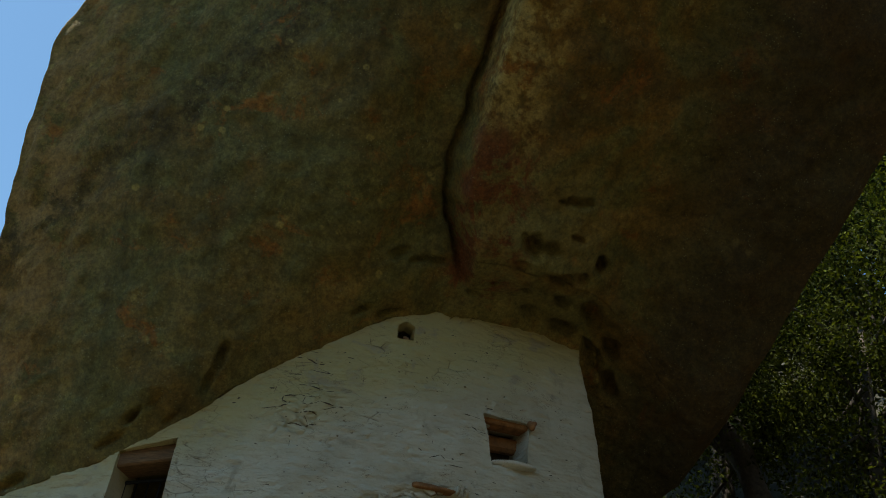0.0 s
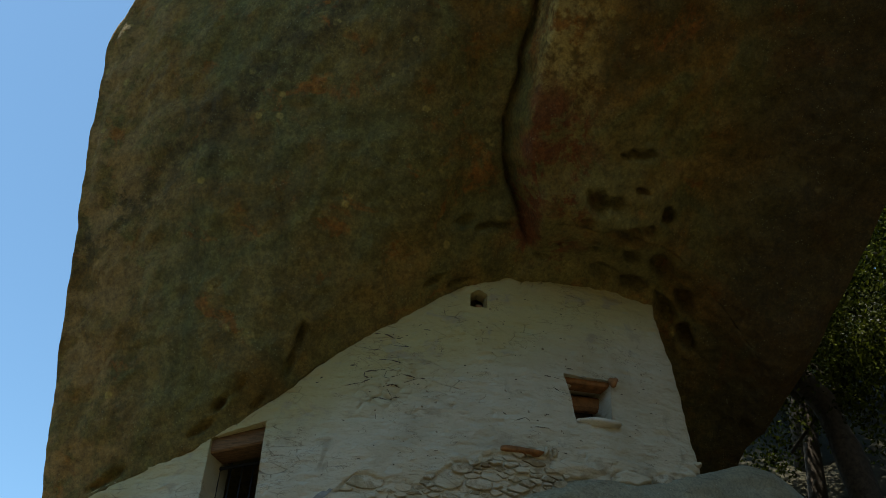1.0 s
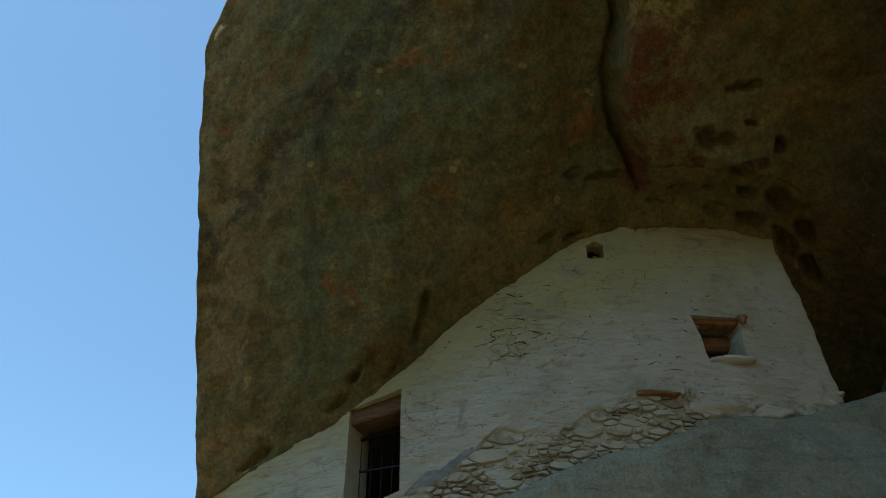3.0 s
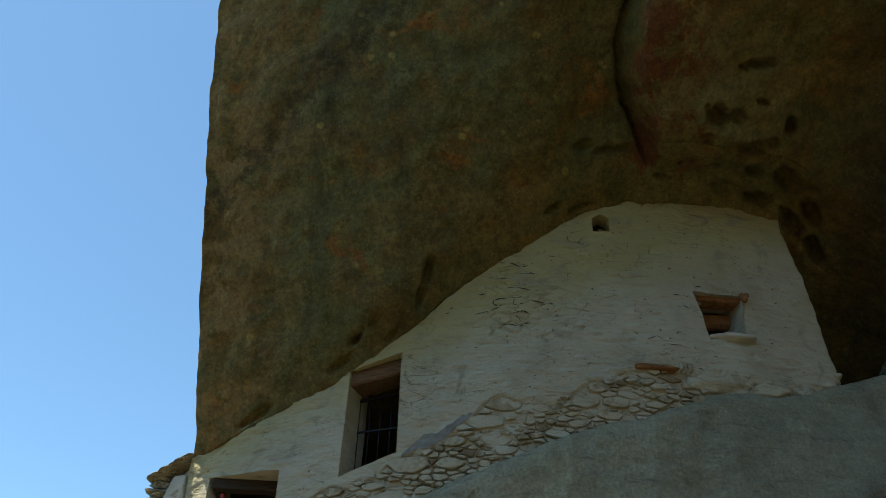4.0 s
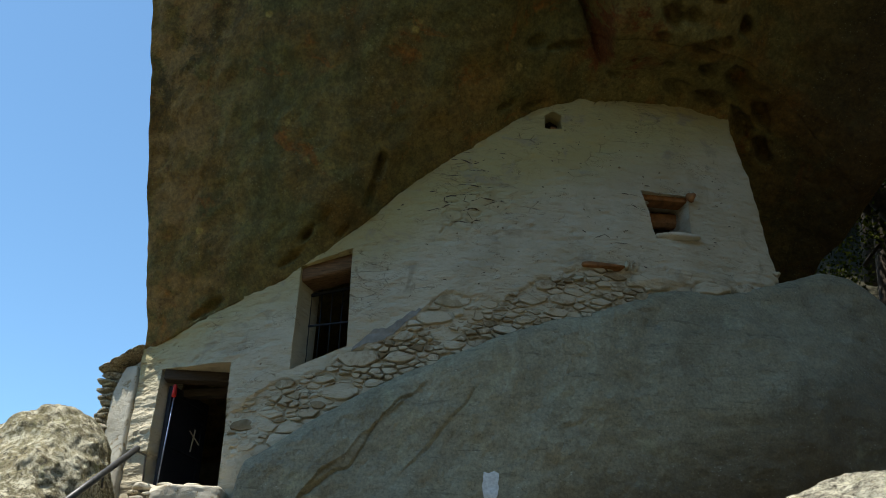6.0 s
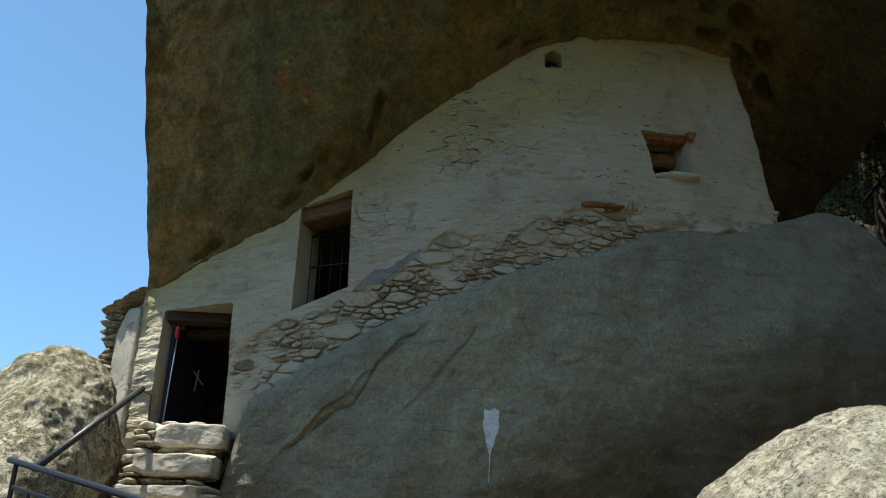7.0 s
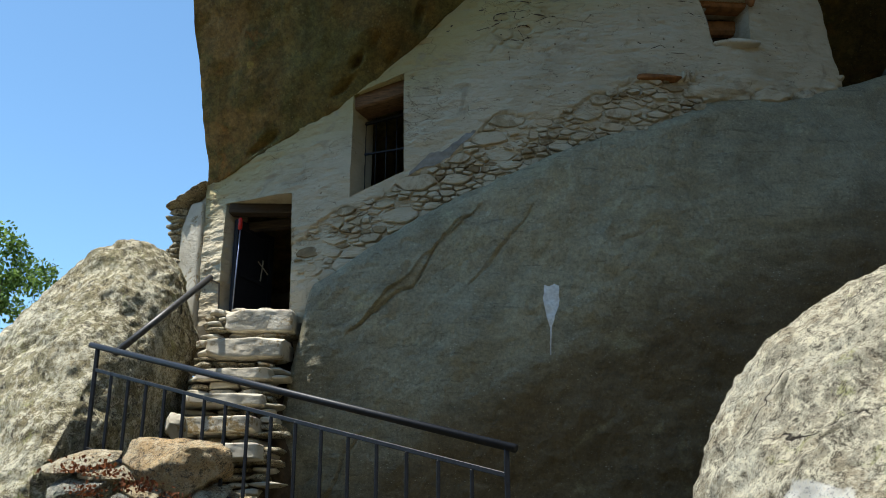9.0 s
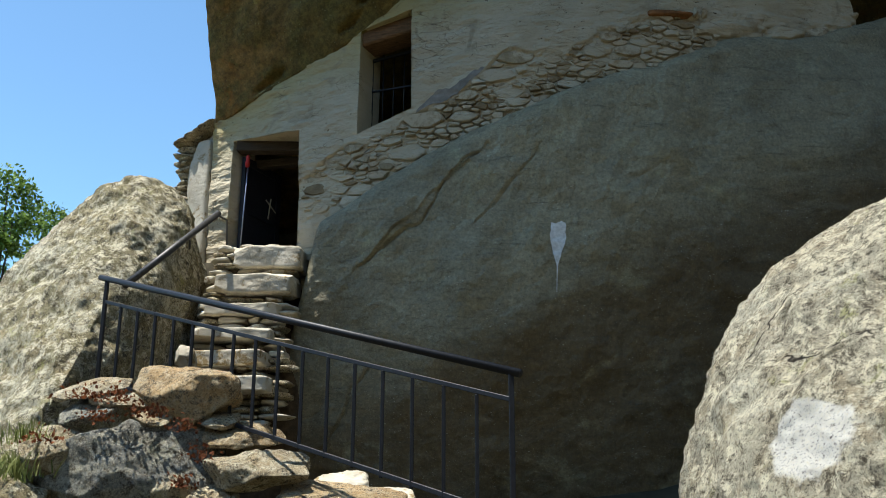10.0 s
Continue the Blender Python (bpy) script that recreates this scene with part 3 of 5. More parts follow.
def over_push(x, w, p):
    """How far the surface stands out (down and forward) from the plain slope."""
    out = 0.0
    xe = nose_edge(w) + 0.04 * fbm((w, 0, 0), 2.6, 4, 2)
    lobe = ease(0.25, 1.0, w)
    out += lobe * 0.46 * ease(xe - 0.02, xe + 0.05, x) * (1 - 0.85 * ease(2.2, 5.0, x))
    if x < xe + 0.02:
        out -= 0.12 * lobe * math.exp((x - xe) / 0.22)
    out -= 0.22 * lobe * math.exp(-((x - xe + 0.03) / 0.045) ** 2)
    out -= 0.20 * math.exp(-((x - 1.25) / 0.50) ** 2) * ease(0.2, 1.2, w)
    calm = 1.0 - 0.9 * ease(0.7, 0.0, abs(w)) * ease(1.5, 0.5, x)
    out += calm * (0.16 * fbm(p, 0.42, 4, 1) + 0.050 * fbm(p, 1.7, 5, 5)) + 0.014 * fbm(p, 7.0, 4, 8) - 0.022 * max(0.0, fbm(p, 2.6, 4, 17))
    for px, pw, r, d, tall in PITS:
        if abs(x - px) < 3 * r and abs(w - pw) < 3 * r * max(1.0, tall):
            k = (((x - px) / (r * 1.25)) ** 2 + ((w - pw) / (r * tall * 1.05)) ** 2) * (1 + 0.7 * fbm(p, 6, 3, 3))
            out -= (1.7 if x > 0 else 0.9) * d * math.exp(-max(k, 0) ** 2.2)
    return out


def build_overhang():
    ws = np.concatenate([np.linspace(-4.0, -0.6, 14, endpoint=False), np.linspace(-0.6, 2.1, 120, endpoint=False),
                         np.linspace(2.1, 6.2, 105, endpoint=False), np.linspace(6.2, 9.5, 26)])
    us = np.linspace(0, 1, 380)
    rows = []
    for w in ws:
        xl, xr = over_left(w), over_right(w)
        row = []
        for u in us:
            x = xl + (xr - xl) * u
            row.append(over_point(x, w))
        rows.append(row)
    P = np.array([[tuple(p) for p in row] for row in rows])
    du, dw = np.gradient(P, axis=1), np.gradient(P, axis=0)
    N = np.cross(du, dw)
    N /= np.linalg.norm(N, axis=2, keepdims=True) + 1e-9
    if N[60, 100, 1] > 0:
        N = -N
    for i, w in enumerate(ws):
        for j, u in enumerate(us):
            p = P[i, j]
            rim = ease(0.0, 0.02, u) * ease(1.0, 0.975, u)
            P[i, j] = p + N[i, j] * over_push(p[0], w, p) * (0.25 + 0.75 * rim)
    # crown and back close the boulder
    top, back = P[-1], []
    for k in range(1, 15):
        a = k / 14
        q = top.copy()
        q[:, 1] = top[:, 1] + (16.0 - top[:, 1]) * a
        q[:, 2] = top[:, 2] + 1.6 * math.sin(a * math.pi) - 1.5 * a
        q[:, 0] = top[:, 0] + (P[0, :, 0] - top[:, 0]) * a * 0.6
        back.append(q)
    for k in range(1, 9):
        a = k / 8
        q = back[13].copy()
        q = q + (P[0] - q) * a
        q[:, 1] = 16.0 + (P[0, :, 1] - 16.0) * a ** 2
        back.append(q)
    loop = np.concatenate([P, np.array(back)], axis=0)
    core = np.array([0.0, 12.4, 10.0])
    cols = [loop[:, j] for j in range(loop.shape[1])]

    def side(col):
        made = []
        mean = col[:, 0].mean()
        for k in range(1, 15):
            a = k / 14 * math.pi / 2
            q = col.copy()
            c = math.cos(a) ** 0.7
            q[:, 1] = core[1] + (col[:, 1] - core[1]) * c
            q[:, 2] = core[2] + (col[:, 2] - core[2]) * c
            q[:, 0] = col[:, 0] + (mean - col[:, 0]) * (1 - c)
            made.append(q)
        return made
    cols = side(cols[0])[::-1] + cols + side(cols[-1])
    V = np.array(cols)
    nu, nv = V.shape[:2]
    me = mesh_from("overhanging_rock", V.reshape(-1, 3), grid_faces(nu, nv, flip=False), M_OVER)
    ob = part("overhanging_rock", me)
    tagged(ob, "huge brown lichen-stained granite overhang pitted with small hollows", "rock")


build_overhang()


# ---- the grey rock face that carries the chapel ----
CRACK = [Vector(p) for p in ((-1.45, 3.72), (-1.29, 3.83), (-1.09, 3.98), (-0.8, 4.16), (-0.66, 4.33), (-0.52, 4.60), (-0.34, 4.80), (-0.2, 4.88))]
CRACK_SIDE = [Vector(p) for p in ((-0.18, 4.14), (0.04, 4.33), (0.22, 4.56), (0.47, 4.90))]
CRACK_FAR = [Vector(p) for p in ((1.40, 4.53), (1.62, 4.62), (1.87, 4.77), (2.15, 4.86))]
CRACK_LOW = [Vector(p) for p in ((-1.95, 1.75), (-1.7, 2.05), (-1.5, 2.45), (-1.35, 2.65))]


def line_gap(p, line):
    best = 9.0
    for a, b in zip(line, line[1:]):
        d = b - a
        t = min(1.0, max(0.0, (p - a).dot(d) / d.dot(d)))
        best = min(best, (p - a - d * t).length)
    return best


def face_y(x, z):
    y = 9.10 + 0.052 * (x - 0.9) ** 2 - 0.10 * math.exp(-((z - 4.6) / 0.9) ** 2) + 0.14 * max(0.0, 4.1 - z + 0.25 * (x - 0.5)) ** 1.5
    p = (x, 0, z)
    y += 0.16 * fbm(p, 0.5, 4, 11) + 0.040 * fbm(p, 2.0, 5, 12) + 0.014 * fbm(p, 9.0, 4, 14)
    q = Vector((x + 0.05 * fbm(p, 3, 3, 1), z + 0.05 * fbm(p, 3, 3, 2)))
    for line, depth, lip in ((CRACK, 0.055, 0.050), (CRACK_LOW, 0.05, 0.020), (CRACK_SIDE, 0.022, 0.020), (CRACK_FAR, 0.020, 0.012)):
        g = line_gap(q, line)
        if g < 0.6:
            # one lip stands proud of the other
            a, b = line[0], line[-1]
            above = (b.x - a.x) * (q.y - a.y) - (b.y - a.y) * (q.x - a.x)
            rough = 0.6 + 0.8 * abs(fbm(p, 2.2, 3, 9))
            y += depth * rough * math.exp(-(g / 0.013) ** 2)
            if above > 0:
                y -= lip * rough * math.exp(-g / 0.16)
    return y


def build_face():
    xs = np.concatenate([np.linspace(0, 0.45, 330, endpoint=False), np.linspace(0.45, 1, 130)])
    cols = []
    for u in xs:
        col = []
        # bottom to top of the face, then over the brow and back
        for z in np.linspace(0.2, 1.0, 300):
            xl = -2.45 + 0.22 * ease(2.0, 3.9, z * 4)
            x = xl + (8.5 - xl) * u
            zt = rock_top(x)
            zz = 0.3 + (zt - 0.3) * (z - 0.2) / 0.8
            x_here = x - (0.16 * (3.8 - zz) if u < 0.001 else 0.16 * (3.8 - zz) * (1 - ease(0, 0.12, u)))
            brow = max(0.0, zz - (zt - 0.22)) / 0.22
            turn_left = 1.2 * (1 - ease(0.0, 0.03, u)) ** 2
            turn_right = 0.10 * max(0.0, x - 5.2) ** 2
            col.append((x_here, face_y(x_here, zz) + 0.10 * brow ** 2 + turn_left + turn_right, zz))
        x, y, z = col[-1]
        for k in range(1, 20):
            s = k / 19
            col.append((x, y + 0.03 * k + 5.0 * s ** 2, z + 0.03 * math.sin(s * 3.1) + 0.05 * fbm((x, s * 5, 0), 1.2, 3, 2) * s - 0.35 * s))
        for k in range(1, 6):
            col.append((x, y + 5.6, (z - 0.35) * (1 - k / 5) + 0.2 * k / 5))
        cols.append(col)
    V = np.array(cols)
    me = mesh_from("rock_face", V.reshape(-1, 3), grid_faces(V.shape[0], V.shape[1]), M_FACE)
    ob = tagged(part("rock_face", me), "grey-brown granite rock face carrying the white chapel", "rock")
    # brush of white paint on the face
    n, m = 14, 40
    verts, keep = [], []
    for i in range(n):
        for j in range(m):
            s, z = (i / (n - 1) - 0.5), 4.07 - 0.72 * j / (m - 1)
            fall = (4.07 - z) / 0.72
            half = 0.066 * (1 - ease(0.30, 0.66, fall)) + 0.008 * (1 - fall) + 0.003
            x = 0.645 - 0.03 * fall + 2 * s * half * (1 + 0.25 * fbm((s * 3, z * 9, 0), 1.0, 3, 6))
            verts.append((x, face_y(x, z) - 0.007, z + 0.02 * fbm((x * 20, 0, 0), 1, 2, 4) * (1 - fall)))
    me = mesh_from("paint_splash", verts, grid_faces(n, m, flip=False), M_PAINT)
    part("paint_splash", me, ob, "white paint brushed on the rock with a drip")


build_face()


# ---- the chapel ----
OPENINGS = {
    "door": [(-3.17, 4.02), (-2.22, 4.02), (-2.25, 5.47), (-3.15, 5.53)],
    "grille": [(-1.54, 5.30), (-0.91, 5.53), (-0.92, 6.76), (-1.52, 6.58)],
    "window": [(2.66, 6.99), (3.12, 7.08), (3.15, 7.66), (2.52, 7.62), (2.60, 7.36)],
    "niche": [(1.37, 8.40), (1.58, 8.40), (1.58, 8.60), (1.48, 8.66), (1.37, 8.60)],
}


def inside(poly, x, z):
    hit = False
    for (x1, z1), (x2, z2) in zip(poly, poly[1:] + poly[:1]):
        if (z1 > z) != (z2 > z) and x < (x2 - x1) * (z - z1) / (z2 - z1) + x1:
            hit = not hit
    return hit


def nearest_on(poly, x, z):
    best = (9e9, x, z)
    p = Vector((x, z))
    for a, b in zip(poly, poly[1:] + poly[:1]):
        a, b = Vector(a), Vector(b)
        d = b - a
        t = min(1.0, max(0.0, (p - a).dot(d) / d.dot(d)))
        q = a + d * t
        if (p - q).length < best[0]:
            best = ((p - q).length, q.x, q.y)
    return best


right_end = smooth_curve((6.3, 6.7, 7.15, 7.7, 8.2, 8.65, 9.1, 9.5), (4.32, 4.26, 4.18, 4.13, 4.05, 3.94, 3.90, 3.88))
chapel = tagged(empty("chapel", (0.4, 10.2, 6.3)), "small whitewashed stone chapel walled in under the overhang", "chapel")


def plaster_out(x, z):
    """How far the wall's skin stands out from the wall line."""
    p = (x, 0, z)
    out = 0.035 * fbm(p, 1.2, 4, 21) + 0.020 * fbm((x * 0.55, 0, z * 2.0), 4.0, 4, 22) + 0.006 * fbm(p, 15, 3, 24)
    edge = z - bare_top(x) - 0.09 * fbm(p, 2.6, 4, 31) - 0.05 * fbm((x, 0, z * 1.6), 8.0, 3, 33)
    out -= 0.040 * (1 - ease(-0.030, 0.030, edge))
    # flaked patch where the rubble shows through
    patch = math.exp(-(((x - 0.42) / 0.40) ** 2 + ((z - 7.18 - 0.5 * (x - 0.42)) / 0.32) ** 2) ** 2)
    if patch > 0.05:
        v, w = noise.voronoi(Vector((x * 5.5, 0.3, z * 9.0 + x * 1.5)))[0][:2]
        joint = 1 - ease(0.03, 0.16, w - v)
        out -= 0.035 * patch * joint * ease(-0.1, 0.25, fbm(p, 3.5, 2, 8) + 0.15)
    pits = noise.voronoi(Vector((x * 3.2 + 0.08 * fbm(p, 6, 2, 1), 4.1, z * 3.2)))[0][0]
    out -= 0.035 * math.exp(-(pits / 0.075) ** 2) * (1 if fbm(p, 0.9, 2, 40) > 0.02 else 0)
    return out


def build_wall():
    nu, nv = 420, 240
    XZ = np.zeros((nu, nv, 2))
    for i in range(nu):
        for j in range(nv):
            b = j / (nv - 1)
            x = -3.46 + 7.4 * i / (nu - 1)
            zt, zb = wall_top(min(x, 3.9)) + 0.07, min(rock_top(max(x, -2.2)) - 0.25, 3.9 if x < -2.1 else 9)
            z = zb + (zt - zb) * b
            xr = right_end(z) + 0.02 * fbm((0, 0, z), 4, 3, 2)
            XZ[i, j] = (-3.46 + (xr + 3.46) * i / (nu - 1), z)
    keep = np.ones((nu - 1, nv - 1), bool)
    inside_of = {}
    for name, poly in OPENINGS.items():
        for i in range(nu - 1):
            for j in range(nv - 1):
                cx, cz = XZ[i:i + 2, j:j + 2].mean(axis=(0, 1))
                if inside(poly, cx, cz):
                    keep[i, j] = False
                    inside_of[(i, j)] = name
    rim = {}
    for (i, j), name in inside_of.items():
        for a in (i, i + 1):
            for b in (j, j + 1):
                around = [(a - 1, b - 1), (a - 1, b), (a, b - 1), (a, b)]
                if any(c not in inside_of for c in around):
                    rim[(a, b)] = name
    for (a, b), name in rim.items():
        _, XZ[a, b, 0], XZ[a, b, 1] = nearest_on(OPENINGS[name], *XZ[a, b])
    verts = [(x, wall_y(x) - plaster_out(x, z), z) for x, z in XZ.reshape(-1, 2)]
    faces = grid_faces(nu, nv, keep)
    # reveals: each cut edge runs back into the wall
    depth = {"door": 0.34, "grille": 0.50, "window": 0.42, "niche": 0.22}
    deep = {}

    def back(a, b):
        if (a, b) not in deep:
            x, y, z = verts[a * nv + b]
            name = rim[(a, b)]
            splay = 0.05 if name != "door" else 0.0
            cx = np.mean([p[0] for p in OPENINGS[name]])
            deep[(a, b)] = len(verts)
            verts.append((x + (cx - x) * splay - 0.13 * (x - 0.9) * depth[name], y + depth[name] + 0.01 * fbm((x, y, z), 5, 2, 3), z))
        return deep[(a, b)]
    for (i, j) in inside_of:
        for (di, dj, p, q) in ((-1, 0, (i, j), (i, j + 1)), (1, 0, (i + 1, j + 1), (i + 1, j)), (0, -1, (i + 1, j), (i, j)), (0, 1, (i, j + 1), (i + 1, j + 1))):
            if (i + di, j + dj) not in inside_of:
                faces.append((p[0] * nv + p[1], q[0] * nv + q[1], back(*q), back(*p)))
    # the free ends turn back to give the wall its thickness
    for i, dx in ((0, 0.0), (nu - 1, -0.15)):
        first = len(verts)
        for k in range(1, 6):
            for j in range(nv):
                x, y, z = verts[i * nv + j]
                verts.append((x + dx * k / 5 - 0.02 * math.cos(k), y + 0.55 * k / 5 + 0.02 * fbm((x, k, z), 3, 2, 5), z))
        for k in range(5):
            for j in range(nv - 1):
                a = i * nv if k == 0 else first + (k - 1) * nv
                b = first + k * nv
                q = (a + j, a + j + 1, b + j + 1, b + j)
                faces.append(q if i == 0 else q[::-1])
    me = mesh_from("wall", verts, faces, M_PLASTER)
    front = int(keep.sum())
    me.polygons.foreach_set("use_smooth", [k < front for k in range(len(me.polygons))])
    return part("wall", me, chapel, "bowed rubble wall under flaking uneven whitewash")


wall = build_wall()


def sheet(name, pts, thick, material):
    """A polygon on the wall, given as (x, z), with some thickness: for rooms and slabs."""
    n = len(pts)
    verts = [(x, y, z) for x, y, z in pts] + [(x, y + thick, z) for x, y, z in pts]
    faces = [tuple(range(n))[::-1], tuple(range(n, 2 * n))] + [(i, (i + 1) % n, n + (i + 1) % n, n + i) for i in range(n)]
    return mesh_from(name, verts, faces, material, smooth=False)


# room behind the openings
def build_room():
    xs = np.linspace(-3.38, 3.95, 40)
    back, faces = [], []
    for x in xs:
        back += [(x, 12.6, 3.6), (x, 12.6, wall_top(min(x, 3.9)) - 0.25)]
    faces = [(2 * i, 2 * i + 1, 2 * i + 3, 2 * i + 2) for i in range(len(xs) - 1)]
    part("back_wall", mesh_from("back_wall", back, faces, M_ROOM, False), chapel, "dark ochre plaster of the inner room")
    part("inner_wall", sheet("inner_wall", [(-3.44, 10.95, 3.6), (-3.38, 10.95, 3.6), (-3.38, 10.95, 5.62), (-3.44, 10.95, 5.62)], 1.7, M_ROOM), chapel)
    part("inner_wall", sheet("inner_wall", [(3.90, 10.3, 6.0), (3.96, 10.3, 6.0), (3.93, 10.3, 8.9), (3.87, 10.3, 8.9)], 2.3, M_ROOM), chapel)
    part("room_floor", sheet("room_floor", [(-3.40, 10.15, 3.80), (-1.9, 10.15, 3.80), (-1.9, 10.15, 3.985), (-3.40, 10.15, 3.985)], 2.5, M_ROOM), chapel)
    part("partition", sheet("partition", [(-1.72, 10.3, 3.6), (-1.6, 10.3, 3.6), (-1.6, 10.3, 6.3), (-1.72, 10.3, 6.3)], 2.2, M_ROOM), chapel, "dim ochre inner partition")


build_room()


# ---- door ----
def build_door():
    y0 = wall_y(-2.65)
    part("door_lintel", beam("door_lintel", (-3.10, y0 + 0.30, 5.46), (-2.16, y0 + 0.26, 5.42), 0.16, 0.12, M_DARKWOOD), chapel, "rough dark wooden lintel over the door")
    part("door_beam", beam("door_beam", (-3.05, y0 + 0.62, 5.34), (-2.05, y0 + 0.50, 5.37), 0.14, 0.09, M_DARKWOOD), chapel, "old roof beam inside the doorway")
    part("door_sill", beam("door_sill", (-3.08, y0 + 0.20, 4.035), (-2.20, y0 + 0.10, 4.035), 0.22, 0.05, M_IRON), chapel, "dark metal door sill")
    hinge, tip = Vector((-3.04, y0 + 0.34, 0)), Vector((-2.76, y0 + 1.06, 0))
    d = (tip - hinge).normalized()
    side = Vector((d.y, -d.x, 0))
    bm = bmesh.new()

    def slab(a, b, z0, z1, o0, o1):
        vs = []
        for z in (z0, z1):
            for s, o in ((a, o0), (b, o0), (b, o1), (a, o1)):
                vs.append(bm.verts.new(hinge + d * s + side * o + Vector((0, 0, z))))
        for f in ((0, 3, 2, 1), (4, 5, 6, 7), (0, 1, 5, 4), (1, 2, 6, 5), (2, 3, 7, 6), (3, 0, 4, 7)):
            bm.faces.new([vs[i] for i in f])
    length = (tip - hinge).length
    slab(0, length, 4.07, 5.36, -0.02, 0.02)
    for z0, z1 in ((4.07, 4.20), (4.66, 4.74), (5.26, 5.36)):
        slab(0, length, z0, z1, 0.02, 0.032)
    for a in (0.0, length - 0.09):
        slab(a, a + 0.09, 4.20, 5.26, 0.02, 0.0319)
    leaf = part("door_leaf", bm_mesh("door_leaf", bm, M_DOOR, False), chapel, "black painted door standing open inwards")

    def on(s, z, o):
        return hinge + d * s + side * o + Vector((0, 0, z))
    part("cross", beam("cross", on(0.50, 4.70, 0.045), on(0.54, 4.98, 0.045), 0.020, 0.010, M_CROSS, up=side, bevel=0.002), leaf, "pale wooden cross fixed on the door")
    part("cross_arm", beam("cross_arm", on(0.42, 4.93, 0.055), on(0.64, 4.82, 0.055), 0.018, 0.008, M_CROSS, up=side, bevel=0.002), leaf)
    part("door_edge", tube("door_edge", [(-3.0, y0 + 0.28, 4.07), (-2.965, y0 + 0.28, 5.22)], 0.009, M_CHROME, 8), leaf, "pale metal edge of the open door")
    lamp = [(0.0, 5.235), (0.028, 5.25), (0.034, 5.30), (0.026, 5.345), (0.034, 5.37), (0.012, 5.40), (0.0, 5.405)]
    part("hanging_lamp", tube("hanging_lamp", [(-2.965, y0 + 0.26, z - 0.05) for _, z in lamp], [max(r * 0.85, 0.003) for r, _ in lamp], M_RED, 12), chapel, "small red votive lamp at the door head")


build_door()


# ---- grille opening ----
def build_grille():
    y0 = wall_y(-1.2)
    part("lintel", beam("lintel", (-1.58, y0 + 0.30, 6.49), (-0.86, y0 + 0.20, 6.66), 0.34, 0.20, M_WOOD, bevel=0.02), chapel, "heavy weathered wooden lintel")
    yb = y0 + 0.42
    g = part("grille_frame", beam("grille_frame", (-1.50, yb, 5.36), (-1.49, yb, 6.50), 0.045, 0.045, M_IRON, up=(0, 1, 0)), chapel, "black iron grille in the opening")
    part("grille_rail", beam("grille_rail", (-1.52, yb, 6.34), (-0.90, yb - 0.05, 6.47), 0.035, 0.035, M_IRON), g)
    part("grille_rail", beam("grille_rail", (-1.52, yb, 5.95), (-0.90, yb - 0.05, 6.02), 0.025, 0.025, M_IRON), g)
    for k in range(5):
        x = -1.42 + k * 0.125
        part("grille_bar", tube("grille_bar", [(x, yb - 0.02 * k / 2, 5.30 + 0.045 * k), (x + 0.005, yb - 0.02 * k / 2, 6.44)], 0.009, M_IRON, 6), g)


build_grille()


# ---- small window ----
def build_window():
    y0 = wall_y(2.85)
    part("window_lintel", beam("window_lintel", (2.48, y0 + 0.09, 7.60), (3.18, y0 + 0.25, 7.645), 0.22, 0.075, M_BRICK, bevel=0.02), chapel, "rust-brown lintel of the little window")
    part("window_arch", beam("window_arch", (2.60, y0 + 0.36, 7.47), (3.22, y0 + 0.46, 7.50), 0.14, 0.20, M_BRICK, bevel=0.04), chapel, "rusty stone set back under the lintel")
    part("window_sill", rough_stone("window_sill", (2.93, y0 + 0.06, 7.045), (0.56, 0.24, 0.085), M_LIME, 12, 8.3, 3, 7, 0.05, (0, -6)), chapel, "whitewashed stone slab sill")
    part("corner_stone", rough_stone("corner_stone", (3.16, y0 + 0.03, 7.60), (0.12, 0.12, 0.15), M_BRICK, 5, 4.4, 2, 3.0, 0.1), chapel, "rust-orange corner stone")
    part("side_slab", rough_stone("side_slab", (2.50, y0 + 0.02, 7.52), (0.26, 0.10, 0.05), M_RUBBLE, 8, 6.4, 2, 4.0, 0.08), chapel)
    # dark sheet added to stand for the unlit room behind the window
    part("pane", sheet("pane", [(2.30, y0 + 0.52, 6.9), (3.3, y0 + 0.52, 6.9), (3.3, y0 + 0.52, 7.75), (2.30, y0 + 0.52, 7.75)], 0.01, M_MORTAR), chapel, "dark sheet closing the little window in place of its unlit inside")
    part("niche_stone", rough_stone("niche_stone", (1.49, wall_y(1.5) + 0.10, 8.45), (0.10, 0.14, 0.14), M_BRICK, 5, 2.4, 2, 3.0, 0.12), chapel, "brown stone set in the little niche")


build_window()


